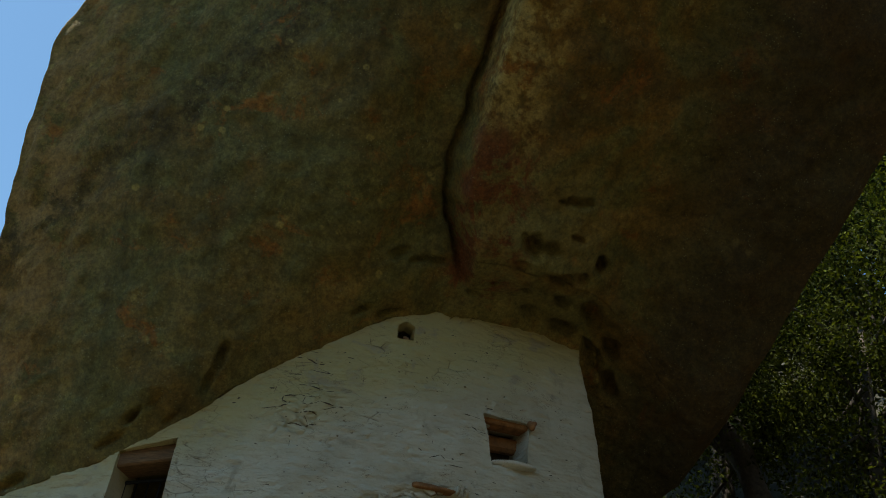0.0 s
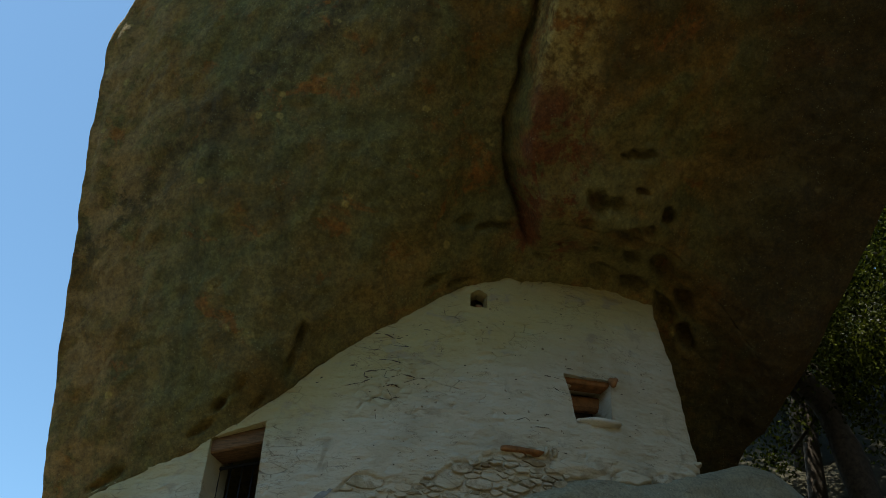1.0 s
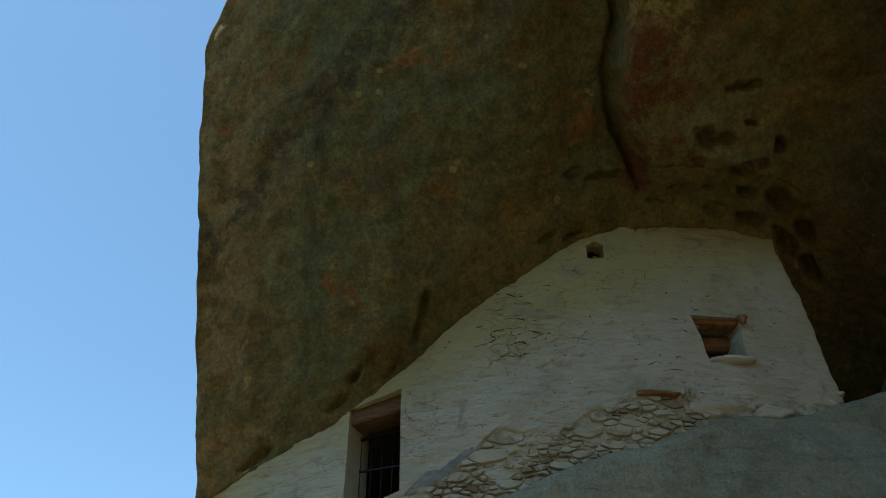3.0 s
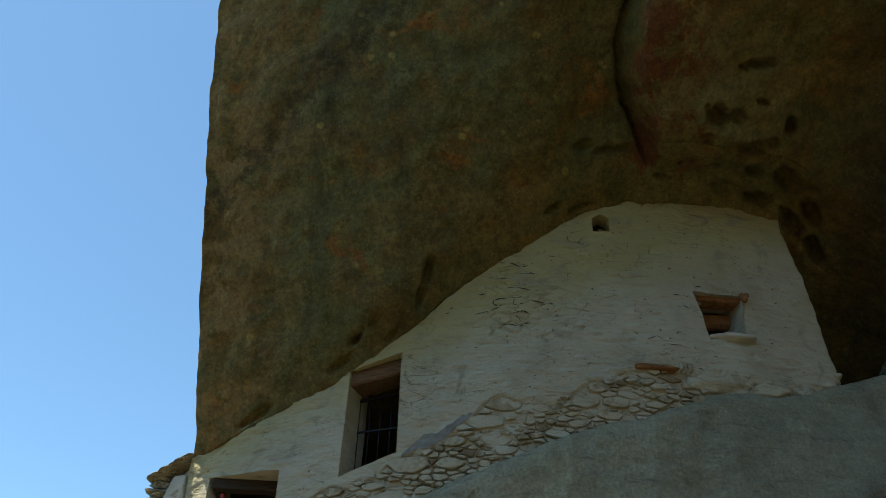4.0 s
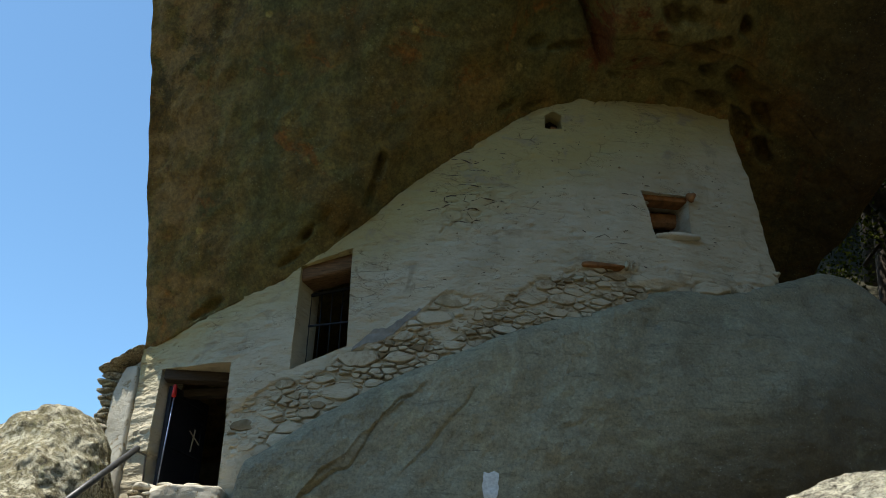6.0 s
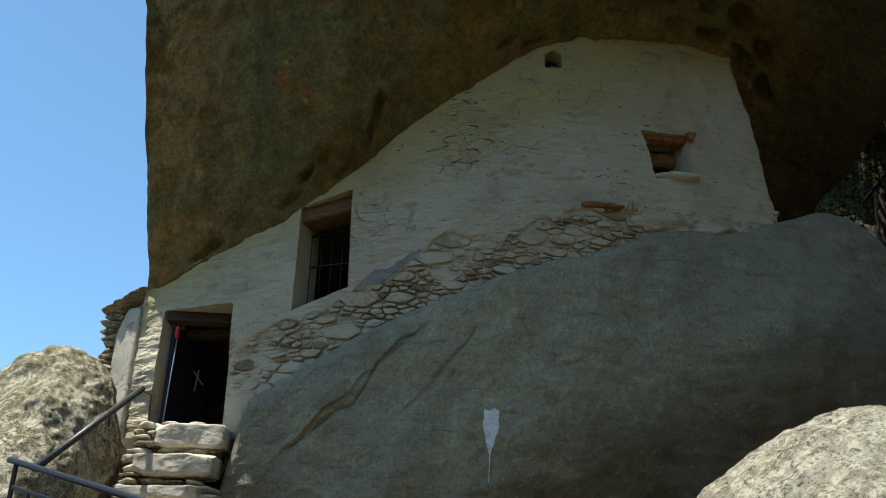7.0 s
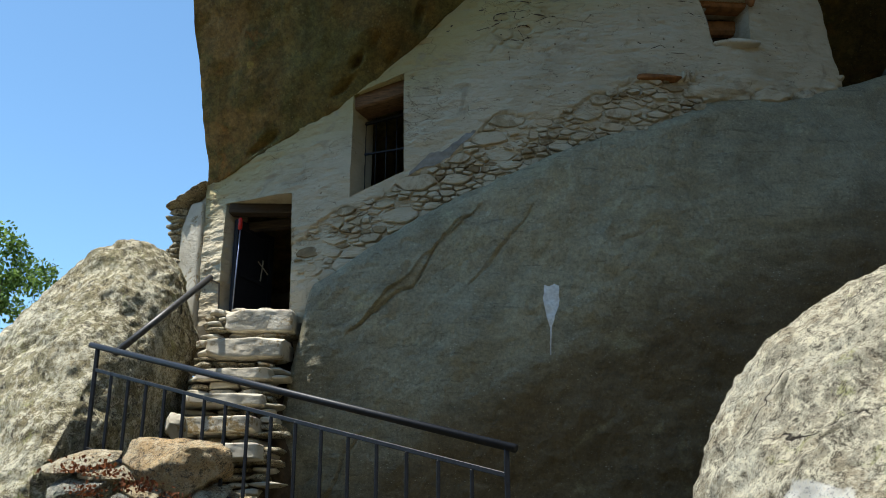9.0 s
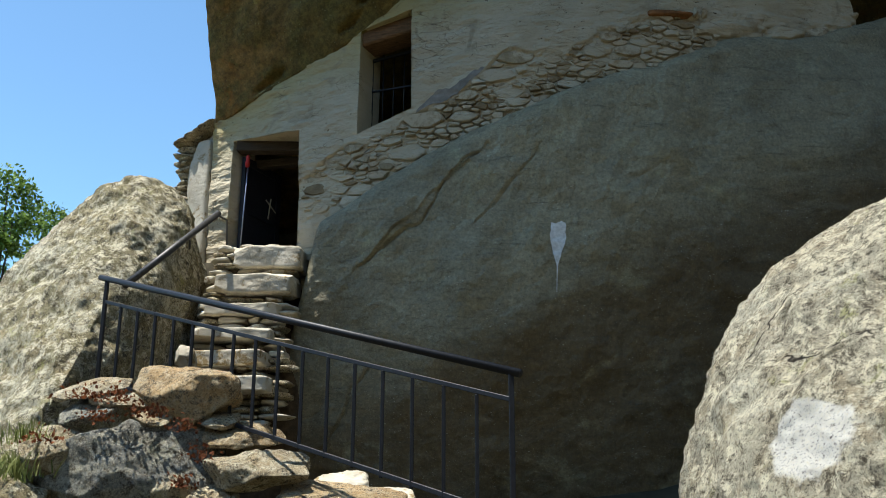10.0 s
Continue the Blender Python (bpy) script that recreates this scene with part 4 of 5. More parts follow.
# ---- pier beside the door, in the sun ----
def build_pier():
    corner, far = Vector((-3.47, 10.42, 0)), Vector((-3.86, 10.60, 0))
    rnd = random.Random(5)
    core = sheet("pier_core", [(-3.80, 10.62, 3.7), (-3.48, 10.46, 3.7), (-3.48, 10.46, 5.72), (-3.80, 10.62, 5.58)], 0.75, M_LIME)
    pier = part("pier", core, chapel, "sunlit pier of stacked stones at the chapel corner")
    z = 3.75
    while z < 5.66:
        h = rnd.uniform(0.05, 0.10)
        part("stone", rough_stone("stone", (-3.83 + rnd.uniform(-0.03, 0.03), 10.72, z + h / 2), (0.26, 0.42, h * 1.05), M_STONE if rnd.random() < 0.75 else M_RUBBLE,
                                  -22 + rnd.uniform(-8, 8), z * 3, 3, 7.0, 0.04), pier)
        z += h
    part("pier_face", rough_stone("pier_face", (-3.60, 10.60, 4.66), (0.36, 0.32, 2.0), M_LIME, -24, 7.7, 5, 9.0, 0.018), pier, "whitewashed face of the pier in full sun")
    for k, (z, h) in enumerate(((4.22, 0.20), (4.62, 0.26), (5.02, 0.14), (5.34, 0.22))):
        part("stone", rough_stone("stone", (-3.64, 10.50, z), (0.22, 0.10, h), M_LIME, -24, 11.1 + k, 4, 4.2, 0.05), pier)
    for k in range(5):
        s = k / 4
        part("cap_slab", rough_stone("cap_slab", (-3.84 + 0.36 * s, 10.66 - 0.12 * s, 5.66 + 0.17 * s), (0.26, 0.5, 0.045), M_STONE, -20, 70 + k, 2, 4.0, 0.08, (0, -25)), pier)


build_pier()


# ---- steps up to the door ----
def build_steps():
    steps = tagged(empty("stone_steps", (-2.7, 9.3, 2.2)), "rough whitewashed stone steps climbing to the chapel door", "steps")
    rnd = random.Random(9)
    slabs = [(-2.47, 9.74, 3.86, 0.74, 0.6, 0.25), (-2.58, 9.60, 3.54, 0.84, 0.55, 0.22), (-2.66, 9.50, 3.25, 0.78, 0.5, 0.12), (-2.72, 9.34, 2.96, 0.82, 0.5, 0.12),
             (-2.78, 9.26, 2.70, 0.9, 0.5, 0.16), (-2.75, 9.12, 2.42, 1.0, 0.5, 0.16)]
    for k, (x, y, z, a, b, h) in enumerate(slabs):
        part("step", rough_stone("step", (x, y, z), (a, b, h), M_LIME, rnd.uniform(-6, 6), k * 3.7 + 1, 5, 14.0, 0.045), steps)
    part("core", rough_stone("core", (-2.62, 10.05, 2.5), (1.05, 0.95, 2.75), M_MORTAR, 0, 2.2, 3, 9.0, 0.02), steps, "earth fill behind the steps")
    z = 2.0
    while z < 4.0:
        h = rnd.uniform(0.045, 0.085)
        x = -3.22 + 0.11 * (z - 2.7) + rnd.uniform(-0.04, 0.04)
        y0 = 9.12 + 0.28 * (z - 2.2)
        while x < -2.36:
            w = rnd.uniform(0.14, 0.36)
            part("stone", rough_stone("stone", (x + w / 2, y0 + 0.14 + rnd.uniform(-0.03, 0.03), z + h / 2), (w, 0.34, h * 1.05),
                                      M_LIME if rnd.random() < 0.6 else M_STONE, rnd.uniform(-9, 9), x * 5 + z * 3, 3, 7.0, 0.07), steps)
            x += w + 0.01
        z += h + 0.012


build_steps()


# ---- iron railing beside the steps ----
def build_railing():
    rail = tagged(empty("railing", (-1.8, 8.35, 1.3)), "black painted iron railing with slim balusters along the steps", "railing")

    near, far = Vector((0.08, 5.57, 2.05)), Vector((-3.51, 7.9, 3.24))

    def at(f, dz=0.0):
        """A place f of the way down the railing, dz above its handrail."""
        p = far + (near - far) * f
        return Vector((p.x, p.y, p.z + dz))
    part("handrail", tube("handrail", [at(-0.025), at(1.015)], 0.027, M_IRON, 12), rail, "round black handrail with worn shine")
    part("upper_rail", beam("upper_rail", at(0, -0.21), at(1, -0.17), 0.022, 0.030, M_IRON, bevel=0.003), rail)
    part("bottom_rail", beam("bottom_rail", at(0, -0.90), at(1, -0.85), 0.024, 0.032, M_IRON, bevel=0.003), rail)
    for f in (0.0, 1.0):
        part("post", beam("post", at(f, -1.18), at(f, -0.01), 0.034, 0.034, M_IRON, up=(0, 1, 0), bevel=0.004), rail)
    for k in range(1, 17):
        f = k / 17
        part("baluster", beam("baluster", at(f, -0.89), at(f, -0.19), 0.024, 0.024, M_IRON, up=(0, 1, 0), bevel=0.003), rail)
    pipe = tagged(empty("wall_handrail", (-3.3, 9.0, 3.6)), "worn grey pipe handrail running up to the door jamb", "handrail")
    a, b = Vector((-3.42, 8.08, 3.22)), Vector((-2.98, 9.30, 4.31))
    part("pipe", tube("pipe", [a, b], 0.033, M_PIPE, 12), pipe)
    part("bracket", tube("bracket", [b - Vector((0.02, 0, 0.02)), b + Vector((0.02, 0.25, 0.0)), Vector((-3.16, 10.25, 4.22))], 0.011, M_PIPE, 8), pipe)
    part("bracket", tube("bracket", [a + (b - a) * 0.66, a + (b - a) * 0.66 + Vector((0.0, 0.02, -0.14))], 0.011, M_PIPE, 8), pipe)


build_railing()


# ---- boulders ----
def build_boulders():
    pts = [(-3.81, 9.43, 5.04), (-3.97, 9.26, 4.94), (-4.23, 9.22, 4.67), (-4.70, 9.41, 4.52), (-5.23, 9.68, 4.08), (-5.34, 9.32, 3.72), (-3.55, 9.76, 4.98), (-3.36, 9.93, 4.73),
           (-3.06, 10.15, 4.22), (-3.04, 10.21, 4.0), (-3.36, 10.37, 3.4), (-3.57, 10.37, 2.8), (-3.97, 8.84, 4.38), (-3.60, 8.42, 3.65), (-3.57, 8.28, 3.0), (-3.60, 8.2, 2.25),
           (-3.64, 7.0, 1.65), (-3.68, 6.8, 0.9), (-5.2, 8.6, 2.2), (-6.2, 9.2, 2.0), (-6.6, 9.0, 0.8), (-5.2, 7.6, 0.8), (-3.9, 9.2, 1.0), (-4.6, 10.6, 4.2), (-6.4, 10.4, 2.0), (-3.9, 10.2, 1.0),
           (-3.8, 10.3, 4.4)]
    me = hull_rock("boulder", pts, M_LEFT, 7, 0.11, 1.1, 3.0, 1, 0.05)
    tagged(part("boulder", me), "large pale lichen-covered boulder standing beside the steps", "boulder")
    # the near boulder: a rounded block with long cracks
    nu, nv = 640, 340
    cracks = [[Vector(p) for p in line] for line in (
        ((1.72, 5.0, 2.53), (1.85, 4.87, 2.53), (1.98, 4.7, 2.55), (2.2, 4.5, 2.57)), ((2.1, 4.45, 2.42), (1.95, 4.55, 2.36), (1.76, 4.62, 2.26)),
        ((1.55, 4.86, 2.29), (1.49, 4.89, 2.17), (1.41, 4.93, 2.03), (1.35, 4.95, 1.9)), ((1.66, 4.38, 2.05), (1.60, 4.43, 1.94), (1.55, 4.45, 1.84)))]
    verts = []
    for i in range(nu):
        a = 2 * math.pi * i / (nu - 1)
        for j in range(nv):
            b = math.pi * (j / (nv - 1) - 0.5)
            d = Vector((math.cos(b) * math.cos(a), math.cos(b) * math.sin(a), math.sin(b)))
            k = (abs(d.x) ** 1.75 + abs(d.y) ** 1.9 + abs(d.z) ** 1.75) ** (-1 / 1.8)
            p = Vector((2.68 + 1.76 * d.x * k, 5.45 + 1.85 * d.y * k, 0.95 + 2.2 * d.z * k))
            p.y -= 0.38 * max(0.0, 2.0 - p.z)
            n = 0.09 * fbm(p, 0.9, 5, 6) + 0.022 * fbm(p, 4.5, 6, 7)
            n += 0.035 * (0.35 - noise.turbulence(p * 5.0, 5, True))
            if p.y < 5.4 and p.x < 2.6 and p.z > 1.5:
                q = p + Vector((0.04 * fbm(p, 4, 2, 1), 0, 0.05 * fbm(p, 4, 2, 2)))
                for line in cracks:
                    gap = line_gap(q, line)
                    if gap < 0.2:
                        n += 0.030 * math.exp(-(gap / 0.09) ** 2) - 0.075 * math.exp(-(gap / 0.022) ** 2)
            verts.append(p + d * n)
    me = mesh_from("boulder", verts, grid_faces(nu, nv), M_RIGHT)
    tagged(part("boulder", me), "rounded sunlit granite boulder with cracks and pale lichen", "boulder")


build_boulders()


# ---- stones of the rough retaining wall below the railing ----
def build_stones():
    G = "stones below the railing"
    items = [  # centre, size, material, turn, tilt, label
        ((-2.72, 8.02, 2.22), (1.00, 0.55, 0.50), M_ORANGE, -6, (0, 6), "big ochre-orange block of stone on the dry wall"),
        ((-2.18, 7.98, 1.84), (0.66, 0.45, 0.17), M_ORANGE, 4, (0, 4), "flat tan stone laid on the dry wall"),
        ((-2.02, 7.80, 1.56), (0.92, 0.55, 0.30), M_STONE, -4, (0, -4), "large speckled flat stone of the dry wall"),
        ((-2.70, 7.72, 1.42), (0.36, 0.30, 0.22), M_STONE, 12, (0, 12), "small cracked yellowish stone"),
        ((-3.12, 7.92, 1.50), (1.55, 0.75, 0.95), M_SLATE, 8, (0, -10), "big blue-grey stone among the wall stones"),
        ((-3.55, 7.95, 2.26), (0.62, 0.50, 0.10), M_STONE, -8, (0, -5), "thin lichened slab capping the wall"),
        ((-3.25, 7.90, 2.14), (0.55, 0.40, 0.12), M_STONE, 15, (0, 3), "flat grey slab wedged under a block"),
        ((-3.50, 7.85, 2.05), (0.50, 0.40, 0.14), M_SLATE, 4, (0, -6), "grey wedge stone in the dry wall"),
        ((-3.00, 7.90, 2.02), (0.48, 0.35, 0.09), M_STONE, -12, (0, 8), "thin stone chip in the dry wall"),
        ((-2.40, 7.95, 1.98), (0.34, 0.35, 0.09), M_STONE, 7, (0, 0), "thin grey chip of stone in the wall"),
        ((-1.30, 7.75, 1.30), (1.05, 0.55, 0.16), M_ORANGE, -3, (0, 5), "long sunlit slab at the foot of the wall"),
        ((-1.42, 8.45, 1.44), (0.50, 0.40, 0.20), M_LIME, 10, (0, 0), "whitewashed block behind the railing"),
        ((-1.0, 8.50, 1.30), (0.45, 0.40, 0.16), M_LIME, -8, (0, 0), "whitewashed block behind the railing"),
        ((-1.70, 7.90, 1.42), (0.26, 0.30, 0.12), M_STONE, 20, (0, 0), "small rounded yellow stone in the wall"),
        ((-2.32, 7.70, 1.32), (0.40, 0.35, 0.14), M_STONE, -10, (0, 3), "small flat weathered stone in the dry wall"),
        ((-2.95, 8.55, 2.62), (0.20, 0.18, 0.26), M_LIME, 10, (0, 6), "white stone propped beside the steps"),
        ((-3.05, 8.62, 2.30), (0.45, 0.35, 0.22), M_STONE, 10, (0, 6), "tan stone beside the steps"),
        ((-3.75, 7.75, 1.75), (0.55, 0.50, 0.40), M_STONE, 30, (0, -10), "lichened stone at the edge of the dry wall"),
        ((-4.05, 7.55, 1.30), (0.70, 0.60, 0.50), M_LEFT, 10, (0, 0), "mossy stone beside the boulder"),
    ]
    eye = Vector((0.0, 0.0, 1.26))
    for k, (c, s, m, turn, tilt, label) in enumerate(items):
        if c[1] < 8.3:
            c, s = eye + (Vector(c) - eye) * 0.87, [v * 0.87 for v in s]
        ob = part("stone", rough_stone("stone", c, s, m, turn, k * 2.3 + 0.7, 5 if s[0] > 0.45 else 4, 4.6, 0.085, (tilt[0] + 24, tilt[1])))
        tagged(ob, label, "stone", G)
    core = rough_stone("earth_bank", (-2.75, 7.25, 0.95), (1.9, 0.75, 1.2), M_MORTAR, 0, 5.5, 4, 4.0, 0.04)
    tagged(part("earth_bank", core), "dark earth packed behind the dry wall stones", "bank")


build_stones()


# ---- leaves and plants ----
def leaf_cloud(name, spots, size, material, seed, long=1.9, droop=0.3):
    """Many small pointed leaves, one at each spot."""
    rnd = np.random.RandomState(seed)
    n = len(spots)
    S = np.array(spots)
    d = rnd.normal(size=(n, 3))
    d[:, 2] -= droop
    d /= np.linalg.norm(d, axis=1, keepdims=True)
    s = np.cross(d, rnd.normal(size=(n, 3)))
    s /= np.linalg.norm(s, axis=1, keepdims=True)
    L = (size * rnd.uniform(0.6, 1.3, n))[:, None]
    W = L / long / 2
    nrm = np.cross(d, s)
    verts = np.stack([S, S + d * L * 0.5 + s * W + nrm * L * 0.06, S + d * L, S + d * L * 0.5 - s * W + nrm * L * 0.06], axis=1).reshape(-1, 3)
    faces = [(4 * i, 4 * i + 1, 4 * i + 2, 4 * i + 3) for i in range(n)]
    return mesh_from(name, verts, faces, material, smooth=False)


def build_tree(base, height, crown_c, crown_r, leaves, leaf, material, seed, label, clumps=26, trunk_r=0.16, lean=(0, 0)):
    rnd = random.Random(seed)
    tree = tagged(empty("tree", base), label, "tree", "trees")
    base, cc = Vector(base), Vector(crown_c)
    top = Vector((cc.x + lean[0], cc.y + lean[1], base.z + height * 0.62))
    mid = (base + top) / 2 + Vector((rnd.uniform(-0.3, 0.3), rnd.uniform(-0.3, 0.3), 0))
    path = [base - Vector((0, 0, 0.3)), base + (mid - base) * 0.5 + Vector((rnd.uniform(-.1, .1), 0, 0)), mid, (mid + top) / 2 + Vector((rnd.uniform(-.15, .15), 0, 0)), top]
    part("trunk", tube("trunk", path, [trunk_r * 1.3, trunk_r, trunk_r * 0.8, trunk_r * 0.6, trunk_r * 0.35], M_BARK, 9), tree)
    spots, k = [], 0
    centres = []
    while len(centres) < clumps:
        q = Vector((rnd.uniform(-1, 1), rnd.uniform(-1, 1), rnd.uniform(-1, 1)))
        if 0.25 < q.length < 1.0:
            centres.append(cc + Vector((q.x * crown_r[0], q.y * crown_r[1], q.z * crown_r[2])))
    for i, c in enumerate(centres):
        if i < 9:
            s = path[2] + (top - path[2]) * rnd.uniform(0.0, 1.0)
            bend = (s + c) / 2 + Vector((rnd.uniform(-.2, .2), rnd.uniform(-.2, .2), 0.25))
            part("limb", tube("limb", [s, bend, c], [trunk_r * 0.42, trunk_r * 0.25, trunk_r * 0.08], M_BARK, 6), tree)
        r = rnd.uniform(0.28, 0.55) * (sum(crown_r) / 3) * 0.62
        for _ in range(int(leaves / clumps)):
            v = Vector((rnd.gauss(0, 1), rnd.gauss(0, 1), rnd.gauss(0, 0.75)))
            v = v.normalized() * r * rnd.random() ** 0.45
            spots.append(tuple(c + v))
    part("crown", leaf_cloud("crown", spots, leaf, material, seed), tree)


def build_plants():
    build_tree((-13.2, 23.6, ground_z(-13.2, 23.6)), 6.0, (-13.5, 23.6, 8.5), (2.0, 1.5, 1.75), 7000, 0.14, M_FIG, 4, "bright green leafy tree against the sky", 30, 0.12)
    spec = [((8.2, 15.0), 9.0, 2.6, 22000, 0.10), ((10.6, 13.2), 10.5, 2.8, 26000, 0.10), ((9.6, 17.5), 11.0, 3.0, 22000, 0.11), ((12.8, 15.4), 11.5, 3.0, 24000, 0.11),
            ((11.0, 20.0), 13.5, 3.6, 24000, 0.20), ((14.2, 12.0), 12.0, 3.0, 20000, 0.16), ((8.4, 19.5), 10.0, 3.2, 20000, 0.18), ((14.5, 19.0), 15.0, 4.0, 24000, 0.24), ((17.0, 15.0), 15.0, 4.0, 24000, 0.24), ((11.6, 10.4), 10.0, 2.6, 16000, 0.085)]
    for k, ((x, y), h, r, n, leaf) in enumerate(spec):
        z = ground_z(x, y)
        build_tree((x, y, z), h, (x, y, z + h * 0.60), (r, r, h * 0.42), n, leaf, M_OAK, 20 + k, "dense evergreen oak with dark glossy leaves behind the rock", 44, 0.17, (0.4, 0))
    trunk = [(9.55, 14.55, 5.0), (8.65, 14.05, 9.39), (8.34, 13.87, 10.17), (7.44, 13.69, 11.24)]
    ob = tagged(empty("tree", trunk[0]), "leaning grey-barked tree trunk among the oaks", "tree", "trees")
    part("trunk", tube("trunk", trunk, [0.30, 0.26, 0.24, 0.16], M_BARK, 10), ob)
    # sprays of pine needles
    rnd = random.Random(3)
    pine = tagged(empty("pine_branch", (8.6, 14.0, 10.6)), "pale green pine branch among the oaks", "branch")
    part("twig", tube("twig", [(8.0, 14.8, 9.6), (8.7, 14.3, 10.5), (9.3, 13.9, 11.3)], [0.04, 0.025, 0.01], M_BARK, 6), pine)
    for c in ((8.75, 13.95, 11.15), (8.35, 14.2, 11.0), (9.2, 13.7, 11.7)):
        verts, faces = [], []
        for i in range(260):
            d = Vector((rnd.gauss(0, 1), rnd.gauss(0, 1), rnd.gauss(0.4, 1))).normalized()
            s = d.orthogonal().normalized() * 0.004
            p, q = Vector(c), Vector(c) + d * rnd.uniform(0.14, 0.26)
            verts += [p + s, p - s, q]
            faces.append((3 * i, 3 * i + 1, 3 * i + 2))
        part("needles", mesh_from("needles", verts, faces, M_NEEDLE, False), pine)

    def tuft(name, c, n, height, spread, material, label, cat, seed):
        r = random.Random(seed)
        verts, faces = [], []
        for i in range(n):
            x, y = c[0] + r.gauss(0, spread), c[1] + r.gauss(0, spread * 0.6)
            h = height * r.uniform(0.4, 1.1)
            dx, dy = r.gauss(0, 0.35) * h, r.gauss(0, 0.35) * h
            s = 0.004 + 0.002 * r.random()
            b = len(verts)
            z = c[2] + r.uniform(-0.04, 0.04)
            verts += [(x - s, y, z), (x + s, y, z), (x + dx * 0.4 + s * 0.7, y + dy * 0.4, z + h * 0.6), (x + dx * 0.4 - s * 0.7, y + dy * 0.4, z + h * 0.6), (x + dx, y + dy, z + h)]
            faces += [(b, b + 1, b + 2, b + 3), (b + 3, b + 2, b + 4)]
        tagged(part(name, mesh_from(name, verts, faces, material, False)), label, cat, kind="stuff")
    tuft("grass_tuft", (-3.52, 6.5, 1.45), 260, 0.20, 0.13, M_GRASS, "tuft of yellow-green grass at the boulder's foot", "grass", 1)
    tuft("grass_tuft", (-3.42, 6.6, 1.72), 90, 0.14, 0.08, M_GRASS, "thin grass growing between the stones", "grass", 2)

    def crop(c, n, spread, seed):
        c = (c[0] * 0.87, c[1] * 0.87, 1.26 + (c[2] - 1.26) * 0.87)
        r = random.Random(seed)
        spots = [(c[0] + r.gauss(0, spread), c[1] + r.gauss(0, 0.05), c[2] + abs(r.gauss(0, 0.05))) for _ in range(n)]
        ob = part("stonecrop", leaf_cloud("stonecrop", spots, 0.035, M_DRY, seed, 1.6, -0.6))
        tagged(ob, "rust-red dry stonecrop growing in the wall joints", "plant", "stonecrops", kind="stuff")
    for k, (c, n, s) in enumerate((((-3.45, 7.62, 2.12), 240, 0.12), ((-2.95, 7.62, 1.98), 220, 0.09), ((-2.62, 7.62, 1.86), 160, 0.05), ((-3.3, 7.55, 1.93), 160, 0.07),
                                   ((-2.42, 7.55, 1.62), 160, 0.05), ((-2.55, 7.52, 1.40), 140, 0.05), ((-3.75, 7.5, 1.75), 140, 0.08), ((-3.15, 7.6, 2.10), 140, 0.05))):
        crop(c, int(n * 0.5), s, 50 + k)


build_plants()


# ---- rubble stones showing below the whitewash: cells of a broken pattern, each a stone of its own ----
def clip(poly, px, pz, nx, nz):
    """The part of a convex polygon on the near side of a line."""
    out = []
    for (x1, z1), (x2, z2) in zip(poly, poly[1:] + poly[:1]):
        d1, d2 = (x1 - px) * nx + (z1 - pz) * nz, (x2 - px) * nx + (z2 - pz) * nz
        if d1 <= 0:
            out.append((x1, z1))
        if d1 * d2 < 0:
            f = d1 / (d1 - d2)
            out.append((x1 + (x2 - x1) * f, z1 + (z2 - z1) * f))
    return out


def wall_stone(name, poly, proud, rnd, material):
    """A stone with a dressed, slightly domed front, set into the wall."""
    cx, cz = np.mean([p[0] for p in poly]), np.mean([p[1] for p in poly])
    pts = []
    for (x1, z1), (x2, z2) in zip(poly, poly[1:] + poly[:1]):
        pts.append((x1, z1, rnd.uniform(0.93, 0.99)))
        for k in ((0.33, 0.7) if math.hypot(x2 - x1, z2 - z1) > 0.16 else (0.5,) if math.hypot(x2 - x1, z2 - z1) > 0.06 else ()):
            k += rnd.uniform(-0.1, 0.1)
            pts.append((x1 + (x2 - x1) * k + rnd.uniform(-0.010, 0.010), z1 + (z2 - z1) * k + rnd.uniform(-0.008, 0.008), rnd.uniform(0.96, 1.02)))
    n = len(pts)
    tilt, roll = rnd.uniform(-0.06, 0.06), rnd.uniform(-0.10, 0.10)
    rings = ([], [], [])
    for x, z, corner in pts:
        dx, dz = (x - cx) * corner, (z - cz) * corner
        for ring, f, o in zip(rings, (0.90, 0.98, 1.0), (proud + rnd.uniform(-0.004, 0.004), proud - 0.014, -0.10)):
            px, pz = cx + dx * f, cz + dz * f
            ring.append((px, wall_y(px) - o - tilt * dx - roll * dz, pz))
    verts = rings[0] + rings[1] + rings[2] + [(cx, wall_y(cx) - proud - rnd.uniform(0.002, 0.010), cz)]
    faces = [(k, (k + 1) % n, 3 * n) for k in range(n)]
    for r in (1, 2):
        faces += [(r * n + k, r * n + (k + 1) % n, (r - 1) * n + (k + 1) % n, (r - 1) * n + k) for k in range(n)]
    return mesh_from(name, verts, faces, material, smooth=False)


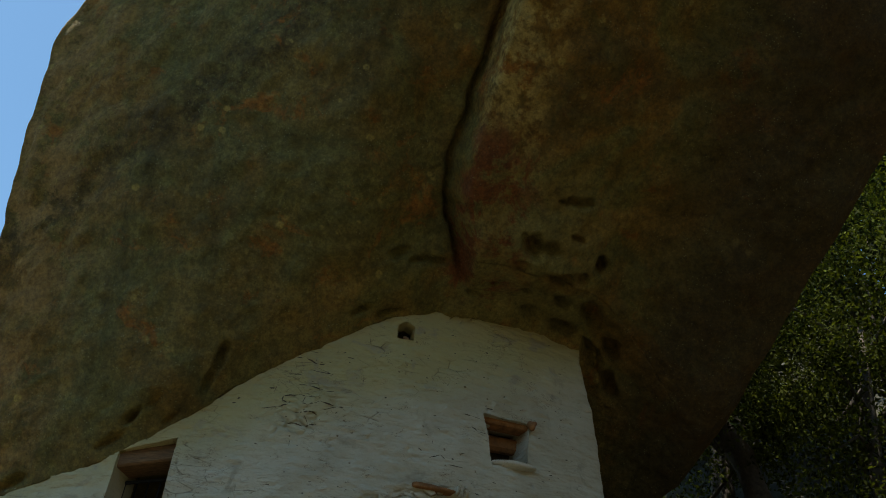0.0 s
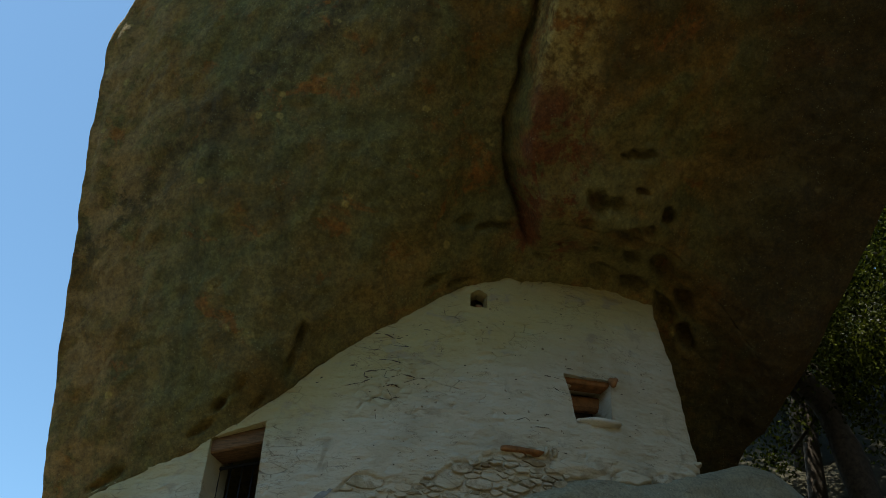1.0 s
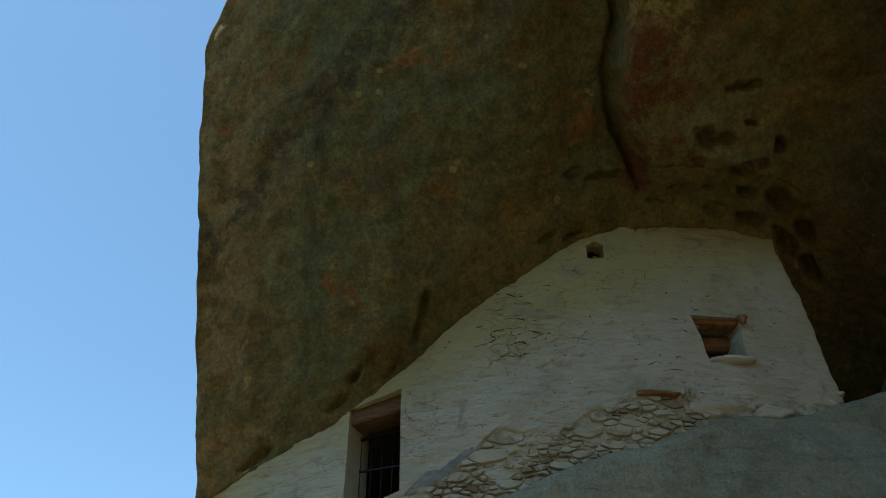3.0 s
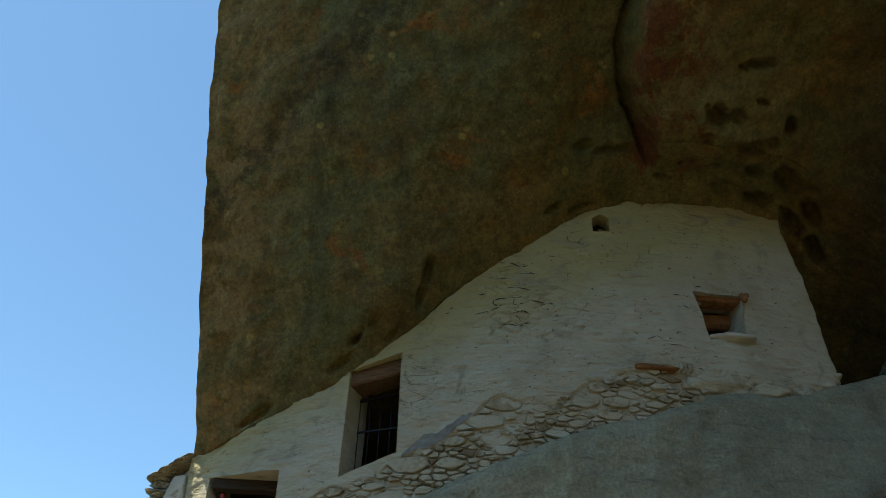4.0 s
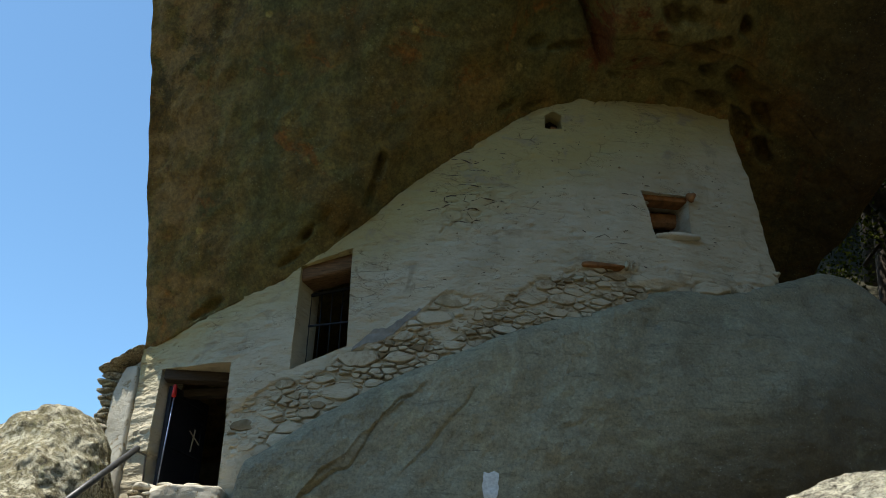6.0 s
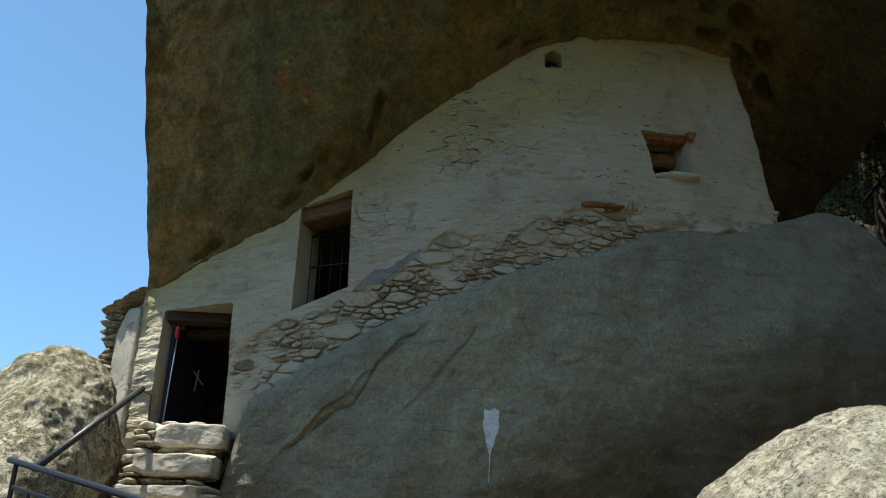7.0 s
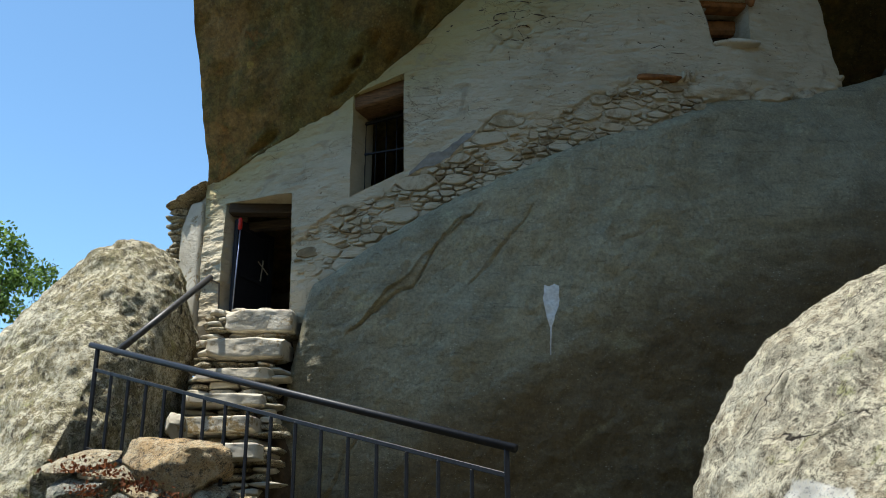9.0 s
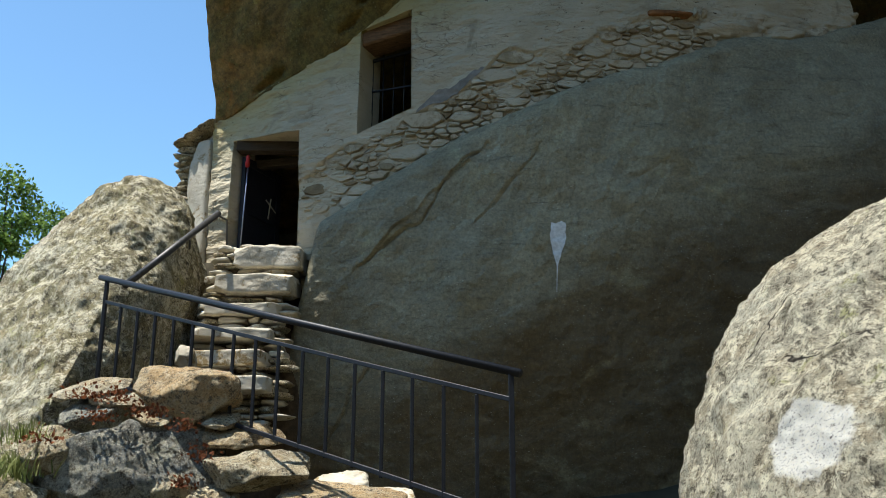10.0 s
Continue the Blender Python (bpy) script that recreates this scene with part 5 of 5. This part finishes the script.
def build_rubble():
    rnd = random.Random(12)
    seeds = []
    tries = 0
    while tries < 9000:
        tries += 1
        x = rnd.uniform(-2.35, 2.70)
        z = rnd.uniform(rock_top(max(x, -2.2)) - 0.10, bare_top(x) + 0.14)
        size = rnd.choice((0.55, 0.7, 0.9, 1.3, 1.9, 2.6))
        if all(math.hypot((x - a) * 0.42, z - b) > 0.056 * (size + s) / 1.7 for a, b, s in seeds):
            seeds.append((x, z, size))
    made = 0
    for x, z, s in seeds:
        lo, hi = rock_top(max(x, -2.2)) - 0.06, bare_top(x) + 0.09 * fbm((x, 0, z), 2.6, 4, 31) + 0.03
        if not (lo < z < hi and -2.19 < x < 2.52) or made > 298:
            continue
        poly = [(x - 0.40, z - 0.2), (x + 0.40, z - 0.2), (x + 0.40, z + 0.2), (x - 0.40, z + 0.2)]
        for a, b, r in seeds:
            if (a, b) != (x, z) and abs(a - x) < 0.9 and abs(b - z) < 0.5:
                dx, dz = (a - x) * 0.19, b - z
                k = s / (s + r)
                d = math.hypot(dx, dz)
                gap = rnd.uniform(0.004, 0.012)
                poly = clip(poly, x + (a - x) * k - gap * dx / d, z + (b - z) * k - gap * dz / d, dx, dz)
        poly = clip(poly, -2.215, z, -1, 0)
        if len(poly) < 3:
            continue
        low = z - rock_top(max(x, -2.2)) < 0.22
        lime = (0.85 if low else 0.45) if x < 0.3 else 0.22
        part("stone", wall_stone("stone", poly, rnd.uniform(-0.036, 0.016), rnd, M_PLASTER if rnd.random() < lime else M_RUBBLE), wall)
        made += 1
    # grey cement smeared along the top of the bare stones
    nu, nv, verts = 60, 14, []
    for i in range(nu):
        for j in range(nv):
            a, c = i / (nu - 1), j / (nv - 1)
            x = -0.86 + 0.80 * a
            lo = bare_top(x) + 0.07 * fbm((x, 0, bare_top(x)), 2.6, 4, 31) + 0.03
            h = 0.13 * math.sin(math.pi * min(1, a * 1.05)) ** 0.5 * (1 + 0.5 * fbm((x, 0, 0), 6, 3, 2))
            z = lo + h * c
            verts.append((x, wall_y(x) - plaster_out(x, z) - 0.008, z))
    part("cement_patch", mesh_from("cement_patch", verts, grid_faces(nu, nv), M_CEMENT), wall, "grey cement repair on the wall")
    # a red-brown slab and a lumpy footing nearer the free end
    part("slab", rough_stone("slab", (1.98, wall_y(1.98) + 0.0, 6.52), (0.52, 0.14, 0.065), M_BRICK, 3, 1.5, 3, 7.0, 0.05), wall, "rust-brown slab in the rubble")
    part("slab", rough_stone("slab", (2.26, wall_y(2.26) + 0.0, 6.56), (0.05, 0.12, 0.13), M_RUBBLE, 3, 2.5, 2, 6.0, 0.05), wall)
    part("slab", rough_stone("slab", (2.35, wall_y(2.35) + 0.0, 6.56), (0.07, 0.12, 0.14), M_RUBBLE, 3, 3.5, 2, 6.0, 0.05), wall)
    for k, (x, z, w, h) in enumerate(((2.62, 6.40, 0.70, 0.17), (3.22, 6.40, 0.62, 0.19), (3.70, 6.48, 0.56, 0.21), (4.05, 6.62, 0.36, 0.20), (4.20, 6.80, 0.16, 0.10))):
        part("footing_stone", rough_stone("footing_stone", (x, wall_y(x) + 0.10, z), (w, 0.26, h), M_RUBBLE if k == 2 else M_PLASTER, 8, k + 30.3, 4, 5.5, 0.06), wall)


build_rubble()


# ---- chips in the whitewash, where the earth joints of the rubble show ----
def build_chips():
    rnd = random.Random(41)
    verts, faces = [], []

    def chip(x, z, length, angle, half):
        n, b = 5, len(verts)
        for side in (1, -1):
            for k in range(n):
                f = k / (n - 1) * 2 - 1
                w = half * (1 - f * f) ** 0.7 * rnd.uniform(0.5, 1.1) * side
                px = x + f * length / 2 * math.cos(angle) - w * math.sin(angle)
                pz = z + f * length / 2 * math.sin(angle) + w * math.cos(angle) + rnd.uniform(-0.003, 0.003)
                verts.append((px, wall_y(px) - plaster_out(px, pz) - 0.003, pz))
        faces.extend((b + k, b + k + 1, b + n + k + 1, b + n + k) for k in range(n - 1))

    # joints of the stones that show through, in a few broken patches
    for cx, cz, rx, rz, count in ((0.42, 7.18, 0.40, 0.36, 26), (0.50, 7.83, 0.26, 0.12, 10), (2.40, 7.50, 0.14, 0.14, 6), (1.95, 6.92, 0.30, 0.10, 7)):
        seeds = []
        while len(seeds) < count:
            x, z = rnd.uniform(-1, 1), rnd.uniform(-1, 1)
            if x * x + z * z < 1.4:
                seeds.append((cx + x * rx, cz + z * rz + 0.35 * x * rx))
        for x, z in seeds:
            poly = [(x - 0.16, z - 0.09), (x + 0.16, z - 0.09), (x + 0.16, z + 0.09), (x - 0.16, z + 0.09)]
            for a, b in seeds:
                if (a, b) != (x, z):
                    poly = clip(poly, (x + a) / 2, (z + b) / 2, (a - x) * 0.3, b - z)
            for (x1, z1), (x2, z2) in zip(poly, poly[1:] + poly[:1]):
                length = math.hypot(x2 - x1, z2 - z1)
                flat = abs(z2 - z1) < 0.8 * abs(x2 - x1)
                if 0.02 < length < 0.20 and rnd.random() < (0.55 if flat else 0.12):
                    chip((x1 + x2) / 2, (z1 + z2) / 2, length * rnd.uniform(0.8, 1.1), math.atan2(z2 - z1, x2 - x1), rnd.uniform(0.003, 0.010))
    for _ in range(90):
        x = rnd.uniform(-0.4, 4.0)
        z = rnd.uniform(bare_top(x) + 0.15, wall_top(min(x, 3.9)) - 0.15)
        if any(nearest_on(p, x, z)[0] < 0.12 or inside(p, x, z) for p in OPENINGS.values()) or x > right_end(z) - 0.15:
            continue
        chip(x, z, rnd.uniform(0.012, 0.05), rnd.uniform(-0.4, 0.5), rnd.uniform(0.003, 0.010))
    tagged(part("flaked_joints", mesh_from("flaked_joints", verts, faces, M_MORTAR, False), wall, "earth showing in chips of the whitewash"), kind="stuff")


build_chips()
